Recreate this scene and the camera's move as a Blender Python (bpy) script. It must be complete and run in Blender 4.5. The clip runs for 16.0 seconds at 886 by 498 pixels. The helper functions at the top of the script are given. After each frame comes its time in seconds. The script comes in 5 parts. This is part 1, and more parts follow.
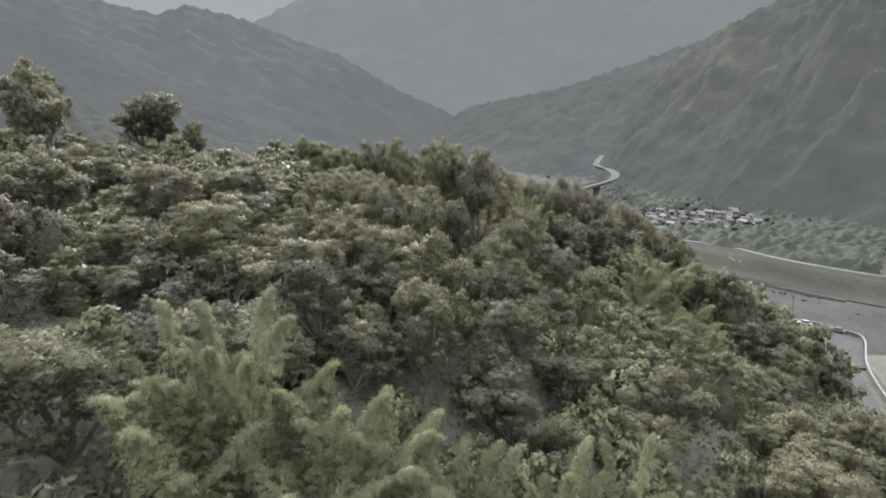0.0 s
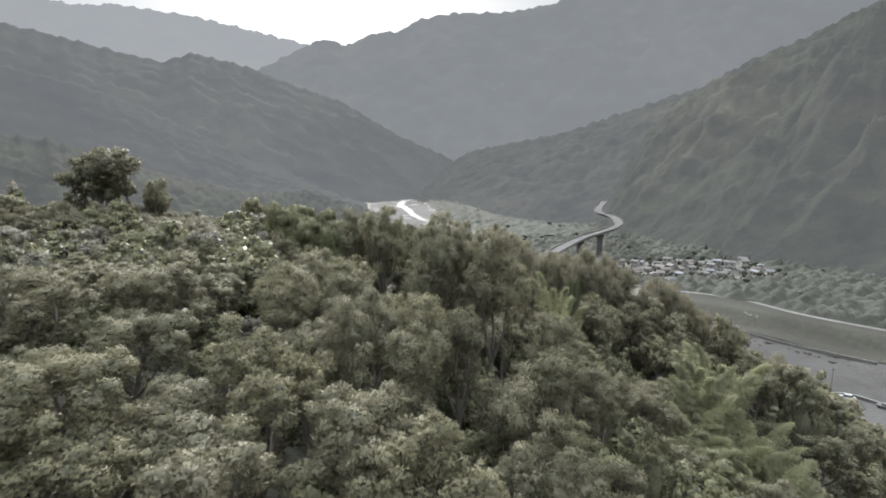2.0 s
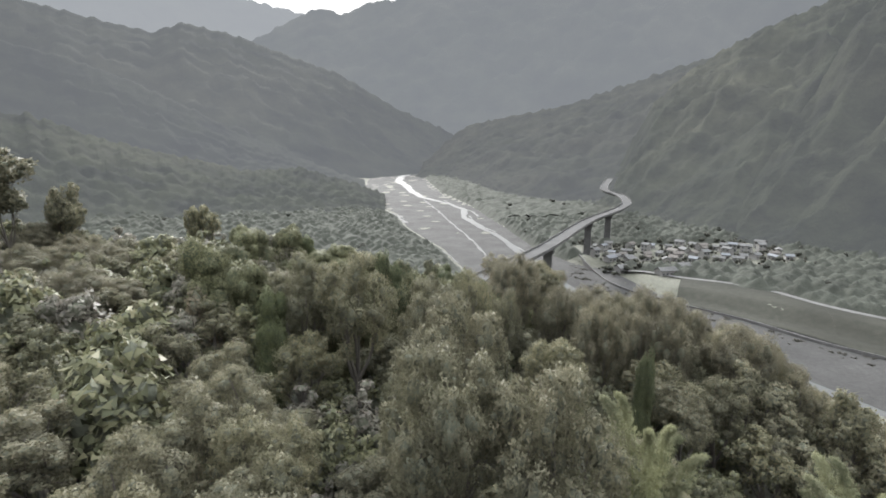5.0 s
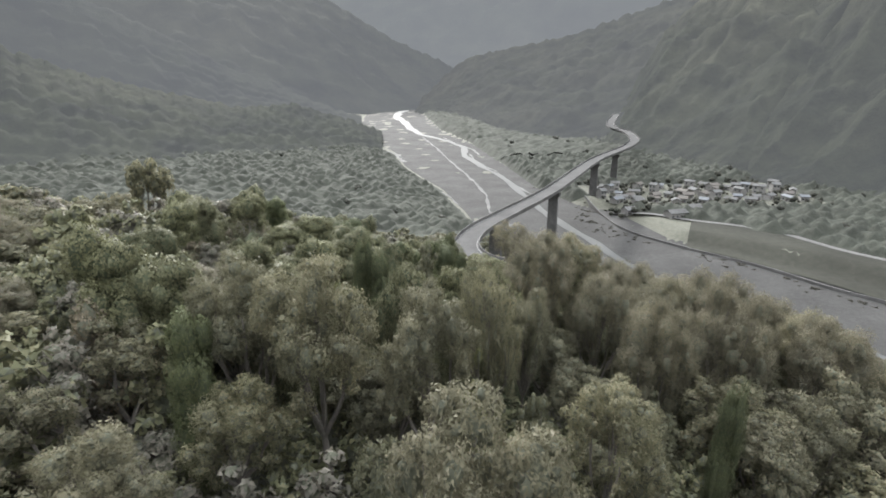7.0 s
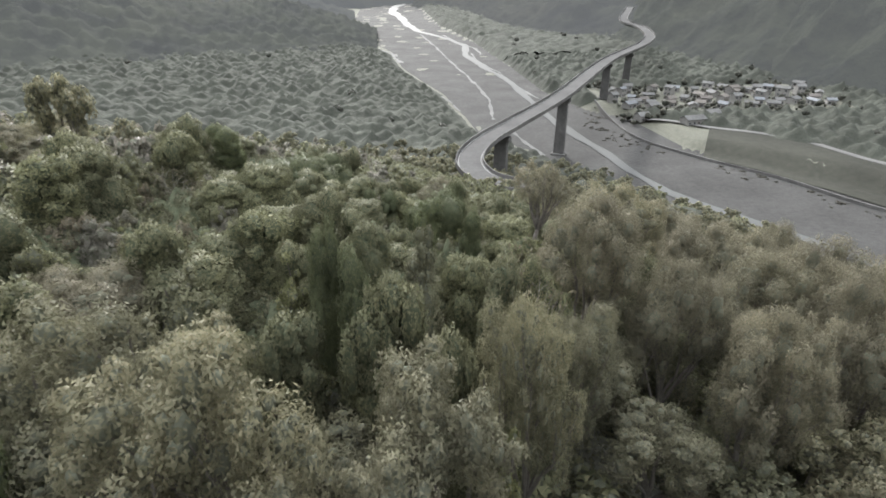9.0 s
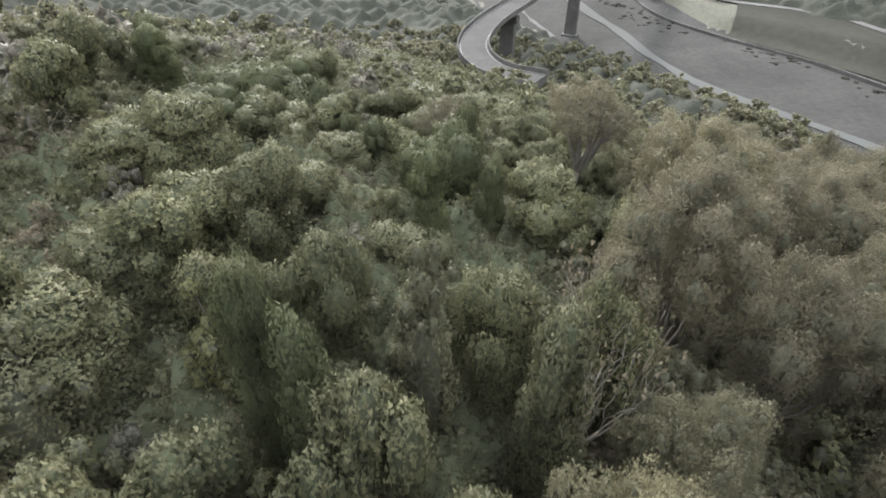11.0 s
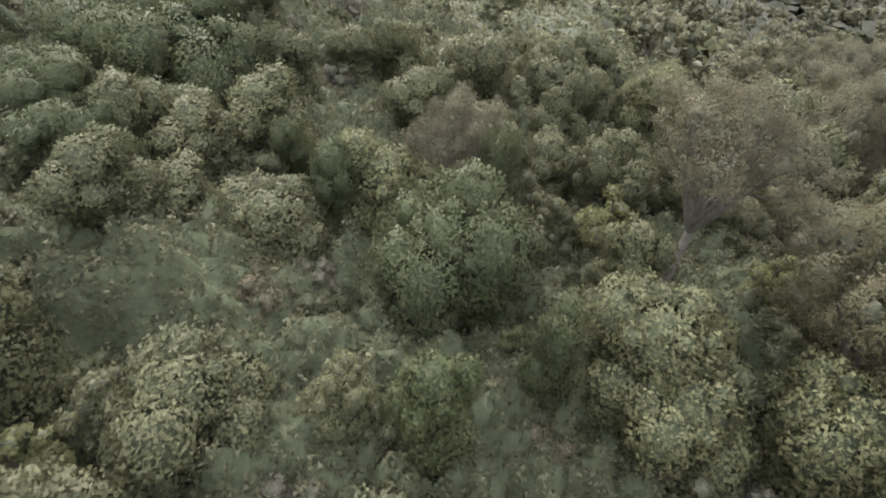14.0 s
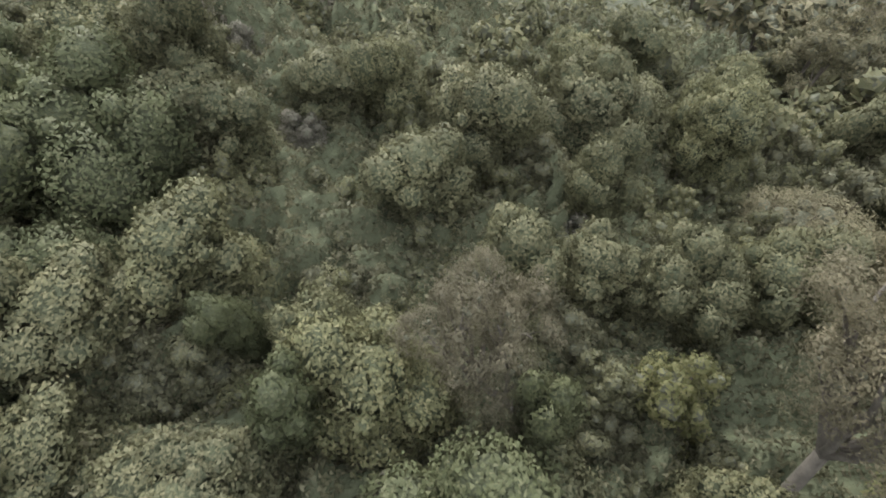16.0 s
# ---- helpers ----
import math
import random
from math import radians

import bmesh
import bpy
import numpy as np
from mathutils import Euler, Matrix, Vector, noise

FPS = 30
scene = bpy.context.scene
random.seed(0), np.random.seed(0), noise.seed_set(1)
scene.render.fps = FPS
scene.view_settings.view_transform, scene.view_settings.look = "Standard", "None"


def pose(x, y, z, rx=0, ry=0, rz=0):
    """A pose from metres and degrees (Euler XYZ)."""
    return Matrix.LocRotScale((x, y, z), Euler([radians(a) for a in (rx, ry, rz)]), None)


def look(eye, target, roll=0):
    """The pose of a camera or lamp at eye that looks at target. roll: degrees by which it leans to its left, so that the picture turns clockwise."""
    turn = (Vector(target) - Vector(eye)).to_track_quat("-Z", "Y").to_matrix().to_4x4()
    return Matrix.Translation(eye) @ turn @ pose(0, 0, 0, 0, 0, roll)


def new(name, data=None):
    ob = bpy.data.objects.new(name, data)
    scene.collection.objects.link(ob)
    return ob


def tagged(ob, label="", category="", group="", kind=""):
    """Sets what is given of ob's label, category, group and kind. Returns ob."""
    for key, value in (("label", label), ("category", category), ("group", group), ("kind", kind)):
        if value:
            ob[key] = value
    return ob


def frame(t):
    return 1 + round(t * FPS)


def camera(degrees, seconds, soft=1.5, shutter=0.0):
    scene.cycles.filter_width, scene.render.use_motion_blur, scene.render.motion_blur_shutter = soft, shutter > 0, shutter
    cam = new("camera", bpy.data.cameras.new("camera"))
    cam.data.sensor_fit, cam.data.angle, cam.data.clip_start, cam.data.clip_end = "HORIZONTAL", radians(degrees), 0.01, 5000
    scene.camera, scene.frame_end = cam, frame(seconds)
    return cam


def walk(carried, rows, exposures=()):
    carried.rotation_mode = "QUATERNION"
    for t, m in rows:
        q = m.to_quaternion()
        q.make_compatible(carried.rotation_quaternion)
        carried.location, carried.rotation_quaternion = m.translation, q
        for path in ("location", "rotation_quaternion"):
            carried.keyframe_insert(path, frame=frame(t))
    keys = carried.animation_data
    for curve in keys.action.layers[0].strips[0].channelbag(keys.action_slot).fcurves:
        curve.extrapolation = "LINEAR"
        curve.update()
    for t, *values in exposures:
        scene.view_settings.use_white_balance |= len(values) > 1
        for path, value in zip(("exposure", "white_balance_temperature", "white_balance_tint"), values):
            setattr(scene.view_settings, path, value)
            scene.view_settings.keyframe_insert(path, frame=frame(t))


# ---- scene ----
# ---- camera and its flight ----
cam = camera(78.0, 16.0, 1.7, 0.2)
PATH = [
    (0.0, 0.00, 0.00, 75.00, 78.00, -0.38, -0.00),
    (0.5, -0.08, 4.11, 75.76, 78.93, -0.38, -0.03),
    (1.0, -0.14, 8.24, 76.47, 80.08, -0.43, -0.05),
    (1.5, -0.23, 12.44, 77.16, 81.23, -0.48, -0.07),
    (2.0, -0.29, 16.61, 77.79, 82.44, -0.52, -0.06),
    (2.5, -0.40, 20.74, 78.45, 83.45, -0.52, -0.10),
    (3.0, -0.52, 24.90, 79.12, 83.60, -0.50, -0.13),
    (3.5, -0.60, 29.00, 79.83, 83.59, -0.51, -0.18),
    (4.0, -0.67, 33.14, 80.57, 82.88, -0.46, -0.18),
    (4.2, -0.69, 34.79, 80.87, 82.26, -0.43, -0.16),
    (6.3, -0.82, 50.51, 82.43, 75.47, -0.33, -0.19),
    (6.5, -0.85, 52.00, 82.38, 74.81, -0.29, -0.21),
    (7.0, -0.90, 55.73, 82.24, 73.13, -0.15, -0.24),
    (7.5, -0.96, 59.52, 82.11, 71.18, -0.06, -0.33),
    (8.0, -1.03, 63.42, 81.96, 68.72, 0.01, -0.36),
    (8.2, -1.04, 64.95, 81.90, 67.75, 0.03, -0.31),
    (10.3, -1.45, 78.53, 80.42, 55.21, 0.32, -0.56),
    (10.5, -1.47, 79.63, 80.22, 54.11, 0.33, -0.55),
    (11.0, -1.53, 82.37, 79.77, 51.36, 0.33, -0.58),
    (11.5, -1.49, 84.99, 79.50, 48.79, 0.31, -0.45),
    (12.0, -1.63, 87.78, 78.95, 46.54, 0.26, -0.60),
    (12.5, -1.68, 90.47, 78.48, 44.34, 0.19, -0.58),
    (13.0, -1.71, 93.21, 78.12, 41.88, 0.19, -0.50),
    (13.5, -1.72, 95.95, 77.83, 39.29, 0.25, -0.47),
    (14.0, -1.76, 98.75, 77.61, 36.71, 0.34, -0.51),
    (14.5, -1.79, 101.38, 77.34, 34.68, 0.41, -0.59),
    (15.0, -1.82, 104.03, 77.07, 32.22, 0.62, -0.79),
    (15.5, -1.81, 106.51, 76.70, 29.62, 0.84, -0.97),
    (16.0, -1.82, 108.78, 76.44, 27.14, 1.02, -1.28),
]
walk(cam, [(t, pose(*r)) for t, *r in PATH], [(0.0, 1.32, 6250, 10), (8.0, 1.32, 6280, 10), (11.0, 1.36, 6330, 10), (13.0, 1.28, 6400, 10), (16.0, 1.1, 6500, 10)])

# ---- world and light: hazy sun ahead of the camera, 25 degrees high ----
SUN_EL, SUN_AZ = radians(25), radians(-11)      # azimuth from +y towards +x
world = bpy.data.worlds.new("sky")
scene.world = world
world.use_nodes = True
wn, wl = world.node_tree.nodes, world.node_tree.links
sky = wn.new("ShaderNodeTexSky")
sky.sky_type, sky.sun_disc = "NISHITA", False
sky.sun_elevation, sky.sun_rotation = SUN_EL, SUN_AZ
sky.air_density, sky.dust_density, sky.ozone_density = 1.0, 2.0, 1.0
grey = wn.new("ShaderNodeHueSaturation")
grey.inputs["Saturation"].default_value, grey.inputs["Value"].default_value = 0.25, 0.11
wl.new(sky.outputs[0], grey.inputs["Color"])
# thin high cloud in front of the clear sky, brighter overhead than near the horizon
dome = wn.new("ShaderNodeTexCoord")
split = wn.new("ShaderNodeSeparateXYZ")
wl.new(dome.outputs["Generated"], split.inputs[0])
cloud = wn.new("ShaderNodeValToRGB")
cloud.color_ramp.elements[0].position, cloud.color_ramp.elements[0].color = 0.0, (0.14, 0.142, 0.14, 1)
cloud.color_ramp.elements[1].position, cloud.color_ramp.elements[1].color = 1.0, (2.1, 2.12, 2.16, 1)
cloud.color_ramp.elements.new(0.36).color = (0.19, 0.192, 0.193, 1)
cloud.color_ramp.elements.new(0.6).color = (1.35, 1.36, 1.38, 1)
drift = wn.new("ShaderNodeTexNoise")
drift.inputs["Scale"].default_value, drift.inputs["Detail"].default_value = 3.0, 5.0
stretchy = wn.new("ShaderNodeMapping")
stretchy.inputs["Scale"].default_value = (1.0, 1.0, 5.0)
wl.new(dome.outputs["Generated"], stretchy.inputs[0])
wl.new(stretchy.outputs[0], drift.inputs["Vector"])
uneven = wn.new("ShaderNodeMath")
uneven.operation = "MULTIPLY_ADD"
uneven.inputs[1].default_value, uneven.inputs[2].default_value = 0.22, -0.11
wl.new(drift.outputs["Fac"], uneven.inputs[0])
total = wn.new("ShaderNodeMath")
wl.new(split.outputs["Z"], total.inputs[0])
wl.new(uneven.outputs[0], total.inputs[1])
wl.new(total.outputs[0], cloud.inputs["Fac"])
high = wn.new("ShaderNodeMix")
high.data_type, high.blend_type = "RGBA", "ADD"
high.inputs[0].default_value = 1.0
thin = wn.new("ShaderNodeMix")
thin.data_type, thin.blend_type = "RGBA", "MULTIPLY"
thin.inputs[0].default_value = 1.0
thin.inputs[7].default_value = (10, 10, 10, 1)
wl.new(cloud.outputs[0], thin.inputs[6])
wl.new(thin.outputs[2], high.inputs[6])
wl.new(grey.outputs[0], high.inputs[7])
wl.new(high.outputs[2], wn["Background"].inputs["Color"])
wn["Background"].inputs["Strength"].default_value = 0.10
sun = new("sun", bpy.data.lights.new("sun", "SUN"))
sun.data.energy, sun.data.angle, sun.data.color = 2.9, radians(6), (1.0, 0.96, 0.90)
to_sun = Vector((math.sin(SUN_AZ) * math.cos(SUN_EL), math.cos(SUN_AZ) * math.cos(SUN_EL), math.sin(SUN_EL)))
sun.matrix_world = look(to_sun * 300, (0, 0, 0))


# ---- materials ----
def nodes_of(name):
    m = bpy.data.materials.new(name)
    m.use_nodes = True
    n, l = m.node_tree.nodes, m.node_tree.links
    return m, n, l, n["Principled BSDF"], n["Material Output"]


def ramp(n, l, fac, stops):
    r = n.new("ShaderNodeValToRGB")
    els = r.color_ramp.elements
    while len(els) < len(stops):
        els.new(0.5)
    for e, (p, c) in zip(els, stops):
        e.position, e.color = p, (*c, 1)
    l.new(fac, r.inputs["Fac"])
    return r.outputs["Color"]


def noise_at(n, l, scale, detail=4.0, rough=0.6, coord=None):
    x = n.new("ShaderNodeTexNoise")
    x.inputs["Scale"].default_value, x.inputs["Detail"].default_value, x.inputs["Roughness"].default_value = scale, detail, rough
    if coord is not None:
        l.new(coord, x.inputs["Vector"])
    return x.outputs["Fac"]


def mixed(n, l, fac, a, b, mode="MIX"):
    x = n.new("ShaderNodeMix")
    x.data_type, x.blend_type = "RGBA", mode
    for k, v in ((0, fac), (6, a), (7, b)):
        if isinstance(v, (float, int)):
            x.inputs[k].default_value = v
        elif isinstance(v, tuple):
            x.inputs[k].default_value = (*v, 1)
        else:
            l.new(v, x.inputs[k])
    return x.outputs[2]


def bumped(n, l, height, strength, distance, bsdf):
    b = n.new("ShaderNodeBump")
    b.inputs["Strength"].default_value, b.inputs["Distance"].default_value = strength, distance
    l.new(height, b.inputs["Height"])
    l.new(b.outputs[0], bsdf.inputs["Normal"])


def leaf_material(name, dark, mid, light, translucent=0.35):
    """Foliage: hue varies leaf by leaf, plant by plant and over some metres; light passes through the blades."""
    dark, light = (tuple(0.8 * a + 0.2 * b for a, b in zip(e, mid)) for e in (dark, light))
    dark, mid, light = (tuple(a * b for a, b in zip(e, (1.105, 1.0, 1.12))) for e in (dark, mid, light))
    m, n, l, bsdf, out = nodes_of(name)
    geo, info = n.new("ShaderNodeNewGeometry"), n.new("ShaderNodeObjectInfo")
    pos = geo.outputs["Position"]
    per_leaf = ramp(n, l, geo.outputs["Random Per Island"], [(0.0, dark), (0.55, mid), (1.0, light)])
    per_plant = ramp(n, l, info.outputs["Random"], [(0.0, (0.86, 0.88, 0.85)), (0.5, (1.0, 1.0, 1.0)), (1.0, (1.11, 1.12, 1.02))])
    patch = ramp(n, l, noise_at(n, l, 0.35, 3, 0.6, pos), [(0.3, (0.84, 0.85, 0.84)), (0.7, (1.16, 1.15, 1.08))])
    col = mixed(n, l, 1.0, mixed(n, l, 1.0, per_leaf, per_plant, "MULTIPLY"), patch, "MULTIPLY")
    l.new(col, bsdf.inputs["Base Color"])
    bsdf.inputs["Roughness"].default_value = 0.55
    bsdf.inputs["Specular IOR Level"].default_value = 0.12
    tr, mx = n.new("ShaderNodeBsdfTranslucent"), n.new("ShaderNodeMixShader")
    l.new(col, tr.inputs["Color"])
    mx.inputs[0].default_value = translucent
    l.new(bsdf.outputs[0], mx.inputs[1])
    l.new(tr.outputs[0], mx.inputs[2])
    l.new(mx.outputs[0], out.inputs["Surface"])
    return m


def bark_material(name, a, b, scale=3.0):
    m, n, l, bsdf, out = nodes_of(name)
    co = n.new("ShaderNodeTexCoord").outputs["Object"]
    f = noise_at(n, l, scale, 6, 0.7, co)
    l.new(ramp(n, l, f, [(0.3, a), (0.7, b)]), bsdf.inputs["Base Color"])
    bsdf.inputs["Roughness"].default_value = 0.9
    bumped(n, l, noise_at(n, l, scale * 6, 5, 0.7, co), 0.6, 0.05, bsdf)
    return m


def ground_material():
    """Leaf litter and low growth; gravel where the river bed is flat and low."""
    m, n, l, bsdf, out = nodes_of("forest_floor")
    pos = n.new("ShaderNodeNewGeometry").outputs["Position"]
    f = noise_at(n, l, 0.6, 8, 0.7, pos)
    f2 = noise_at(n, l, 0.05, 5, 0.6, pos)
    c = mixed(n, l, f2, ramp(n, l, f, [(0.3, (0.055, 0.057, 0.044)), (0.7, (0.095, 0.096, 0.072))]), ramp(n, l, f, [(0.3, (0.046, 0.047, 0.036)), (0.7, (0.086, 0.086, 0.064))]))
    l.new(c, bsdf.inputs["Base Color"])
    bsdf.inputs["Roughness"].default_value = 0.95
    bumped(n, l, f, 1.0, 0.6, bsdf)
    return m


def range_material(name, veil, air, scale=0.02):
    """A far wooded range: wood, scrub, and kilometres of hazy air painted as emission."""
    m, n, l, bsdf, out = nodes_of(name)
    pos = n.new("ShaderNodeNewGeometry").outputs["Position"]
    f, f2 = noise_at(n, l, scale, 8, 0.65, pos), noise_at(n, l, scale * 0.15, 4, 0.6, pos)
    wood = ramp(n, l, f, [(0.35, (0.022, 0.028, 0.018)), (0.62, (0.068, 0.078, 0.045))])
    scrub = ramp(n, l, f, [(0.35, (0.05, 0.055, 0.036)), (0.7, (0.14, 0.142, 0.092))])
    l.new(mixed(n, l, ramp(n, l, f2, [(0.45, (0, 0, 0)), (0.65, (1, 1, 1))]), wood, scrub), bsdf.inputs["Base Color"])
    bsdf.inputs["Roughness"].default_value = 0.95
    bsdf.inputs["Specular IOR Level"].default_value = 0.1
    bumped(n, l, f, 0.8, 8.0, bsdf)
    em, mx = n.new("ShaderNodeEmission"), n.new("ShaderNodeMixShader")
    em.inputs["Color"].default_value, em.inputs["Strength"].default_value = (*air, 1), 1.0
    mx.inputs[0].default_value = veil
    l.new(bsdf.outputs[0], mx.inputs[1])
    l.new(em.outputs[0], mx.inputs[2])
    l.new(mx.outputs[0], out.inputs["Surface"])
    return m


def plain_material(name, a, b, scale, rough=0.85, bump=0.02, metal=0.0):
    m, n, l, bsdf, out = nodes_of(name)
    pos = n.new("ShaderNodeNewGeometry").outputs["Position"]
    f, f2 = noise_at(n, l, scale, 8, 0.65, pos), noise_at(n, l, scale * 0.08, 3, 0.6, pos)
    c = ramp(n, l, f, [(0.3, a), (0.7, b)])
    c = mixed(n, l, 1.0, c, ramp(n, l, f2, [(0.3, (0.75, 0.75, 0.75)), (0.7, (1.2, 1.2, 1.2))]), "MULTIPLY")
    l.new(c, bsdf.inputs["Base Color"])
    bsdf.inputs["Roughness"].default_value, bsdf.inputs["Metallic"].default_value = rough, metal
    bsdf.inputs["Specular IOR Level"].default_value = 0.15 if rough > 0.8 else 0.5
    if bump:
        bumped(n, l, f, 0.7, bump, bsdf)
    return m


def water_material():
    m, n, l, bsdf, out = nodes_of("river_water")
    pos = n.new("ShaderNodeNewGeometry").outputs["Position"]
    bsdf.inputs["Base Color"].default_value = (0.075, 0.077, 0.075, 1)
    bsdf.inputs["Roughness"].default_value = 0.65
    bsdf.inputs["Specular IOR Level"].default_value = 0.08
    bumped(n, l, noise_at(n, l, 0.8, 5, 0.7, pos), 0.5, 0.15, bsdf)
    return m


MAT = {
    "floor": ground_material(),
    "acacia": leaf_material("acacia_leaf", (0.106, 0.113, 0.072), (0.140, 0.147, 0.095), (0.180, 0.184, 0.122), 0.45),
    "broad": leaf_material("broad_leaf", (0.070, 0.078, 0.047), (0.101, 0.111, 0.067), (0.152, 0.160, 0.102), 0.38),
    "vine": leaf_material("vine_leaf", (0.070, 0.083, 0.049), (0.106, 0.119, 0.066), (0.162, 0.170, 0.100), 0.34),
    "bamboo": leaf_material("bamboo_leaf", (0.135, 0.155, 0.088), (0.185, 0.209, 0.122), (0.243, 0.27, 0.167), 0.5),
    # vine leaf darkened: self-shadow of the steep sides put into the colour
    "vine_shaded": leaf_material("vine_leaf_shaded", (0.052, 0.068, 0.034), (0.074, 0.092, 0.047), (0.108, 0.124, 0.070), 0.28),
    "scrub": leaf_material("scrub_leaf", (0.044, 0.047, 0.038), (0.056, 0.059, 0.048), (0.07, 0.072, 0.06), 0.4),
    "bright": leaf_material("young_leaf", (0.11, 0.126, 0.06), (0.15, 0.168, 0.08), (0.20, 0.215, 0.115), 0.5),
    "dry": leaf_material("dry_leaf", (0.092, 0.088, 0.058), (0.132, 0.125, 0.085), (0.182, 0.172, 0.122), 0.3),
    "far": leaf_material("far_leaf", (0.044, 0.047, 0.039), (0.057, 0.060, 0.049), (0.076, 0.078, 0.064), 0.3),
    "pale": leaf_material("pale_leaf", (0.098, 0.104, 0.082), (0.138, 0.143, 0.114), (0.182, 0.185, 0.150), 0.42),
    "feathery": leaf_material("feathery_leaf", (0.102, 0.106, 0.070), (0.136, 0.139, 0.092), (0.176, 0.174, 0.120), 0.45),
    "canopy": plain_material("far_canopy", (0.030, 0.033, 0.027), (0.044, 0.047, 0.038), 0.7, 0.95, 0.4),
    # body and mat under the vines: shade between leaves put into the colour
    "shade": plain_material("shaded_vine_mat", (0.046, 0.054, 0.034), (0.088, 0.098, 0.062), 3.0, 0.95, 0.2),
    "core": plain_material("inner_foliage", (0.082, 0.088, 0.066), (0.128, 0.134, 0.10), 3.0, 0.95, 0.15),
    "bark": bark_material("grey_brown_bark", (0.055, 0.050, 0.043), (0.125, 0.114, 0.097)),
    "pale_bark": bark_material("bleached_bark", (0.10, 0.092, 0.08), (0.21, 0.195, 0.17)),
    "culm": bark_material("bamboo_culm", (0.12, 0.14, 0.05), (0.24, 0.26, 0.10), 1.0),
    "gravel": plain_material("river_gravel", (0.031, 0.031, 0.030), (0.049, 0.048, 0.046), 0.5, 0.95, 0.3),
    "field": plain_material("dry_field", (0.023, 0.024, 0.019), (0.035, 0.035, 0.028), 0.3, 0.95, 0.2),
    "wet": plain_material("wet_gravel", (0.075, 0.075, 0.073), (0.12, 0.12, 0.116), 0.5, 0.85, 0.1),
    "water": water_material(),
    "asphalt": plain_material("worn_asphalt", (0.042, 0.042, 0.041), (0.064, 0.064, 0.062), 1.2, 0.9, 0.02),
    "concrete": plain_material("weathered_concrete", (0.07, 0.069, 0.067), (0.115, 0.113, 0.109), 0.6, 0.85, 0.03),
    "deck": plain_material("worn_bridge_deck", (0.042, 0.042, 0.041), (0.062, 0.061, 0.06), 0.8, 0.9, 0.02),
    "paint": plain_material("white_road_paint", (0.12, 0.12, 0.118), (0.18, 0.18, 0.175), 3.0, 0.7, 0.0),
    "roof_a": plain_material("pale_metal_roof", (0.07, 0.07, 0.069), (0.12, 0.12, 0.117), 1.0, 0.85, 0.03),
    "roof_b": plain_material("brown_roof", (0.05, 0.044, 0.038), (0.085, 0.075, 0.065), 1.0, 0.8, 0.03),
    "roof_c": plain_material("blue_grey_roof", (0.055, 0.062, 0.07), (0.09, 0.097, 0.105), 1.0, 0.6, 0.03),
    "wall": plain_material("house_plaster", (0.16, 0.158, 0.15), (0.26, 0.255, 0.24), 0.8, 0.9, 0.02),
    "glass": plain_material("dark_glass", (0.03, 0.035, 0.04), (0.06, 0.065, 0.07), 1.0, 0.15, 0.0),
    "car_paint": plain_material("car_paint", (0.25, 0.25, 0.25), (0.3, 0.3, 0.3), 1.0, 0.35, 0.0),
    "rubber": plain_material("tyre_rubber", (0.02, 0.02, 0.02), (0.035, 0.035, 0.035), 5.0, 0.9, 0.0),
    # haze glow mixed into each range, stronger and paler with distance
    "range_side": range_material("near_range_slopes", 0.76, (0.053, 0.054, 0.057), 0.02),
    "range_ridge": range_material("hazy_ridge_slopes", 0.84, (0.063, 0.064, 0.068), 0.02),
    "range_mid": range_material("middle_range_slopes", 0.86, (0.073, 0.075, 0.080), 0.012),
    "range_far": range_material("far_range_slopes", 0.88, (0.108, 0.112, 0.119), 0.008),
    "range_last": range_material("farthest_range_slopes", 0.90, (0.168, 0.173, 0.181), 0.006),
}


# ---- the lie of the land ----
def lerp(x, pts):
    return np.interp(x, [p[0] for p in pts], [p[1] for p in pts])


def smooth(a, b, x):
    t = np.clip((x - a) / (b - a), 0, 1)
    return t * t * (3 - 2 * t)


def waves(x, y, size, seed=0.0):
    """A cheap smooth uneven field in -1..1."""
    k = 1 / size
    v = np.sin(x * k * 1.3 + y * k * 0.7 + seed) + np.sin(-x * k * 0.8 + y * k * 1.7 + 2.1 * seed + 1.3) + np.sin(x * k * 2.3 + y * k * 1.9 + 3.3 * seed + 0.4) * 0.6 + np.sin(x * k * 3.1 - y * k * 2.7 + seed * 1.7) * 0.45
    return v / 3.05


def canopy(x, y):
    """Height of the treetops on the hill under the camera."""
    w = np.maximum(x, -130)
    z = 67 - 0.27 * np.maximum(w, -20) - 0.06 * np.minimum(w + 20, 0) + np.where(w < 0, 0.0004 * w * w, 0) - 0.29 * np.maximum(0, y - 105) - 0.10 * np.maximum(0, -130 - x)
    z = z - 0.004 * np.maximum(0, y - 200) * np.maximum(0, -w) * 0.5
    z = z - np.maximum(0, x - 31) * 0.36 - 0.28 * np.maximum(0, 37 - y)
    z = z - 7.0 * np.exp(-((x - 31) / 10) ** 2 - ((y - 68) / 16) ** 2) - 0.15 * np.maximum(0, x - 18) * smooth(85, 60, y)
    return z


LEFT_BANK = [(0, 180), (120, 160), (160, 150), (230, 122), (300, 74), (368, 24), (417, 18), (483, 6), (610, -34), (717, -52), (803, -90), (1122, -150), (1600, -190), (4800, -400)]
RIGHT_BANK = [(0, 300), (120, 265), (240, 205), (300, 165), (345, 122), (410, 112), (433, 92), (493, 74), (609, 62), (802, 38), (1005, -4), (1455, -50), (1800, -60), (4800, -180)]


def bed(y):
    return 0.011 * np.maximum(0, y - 450)


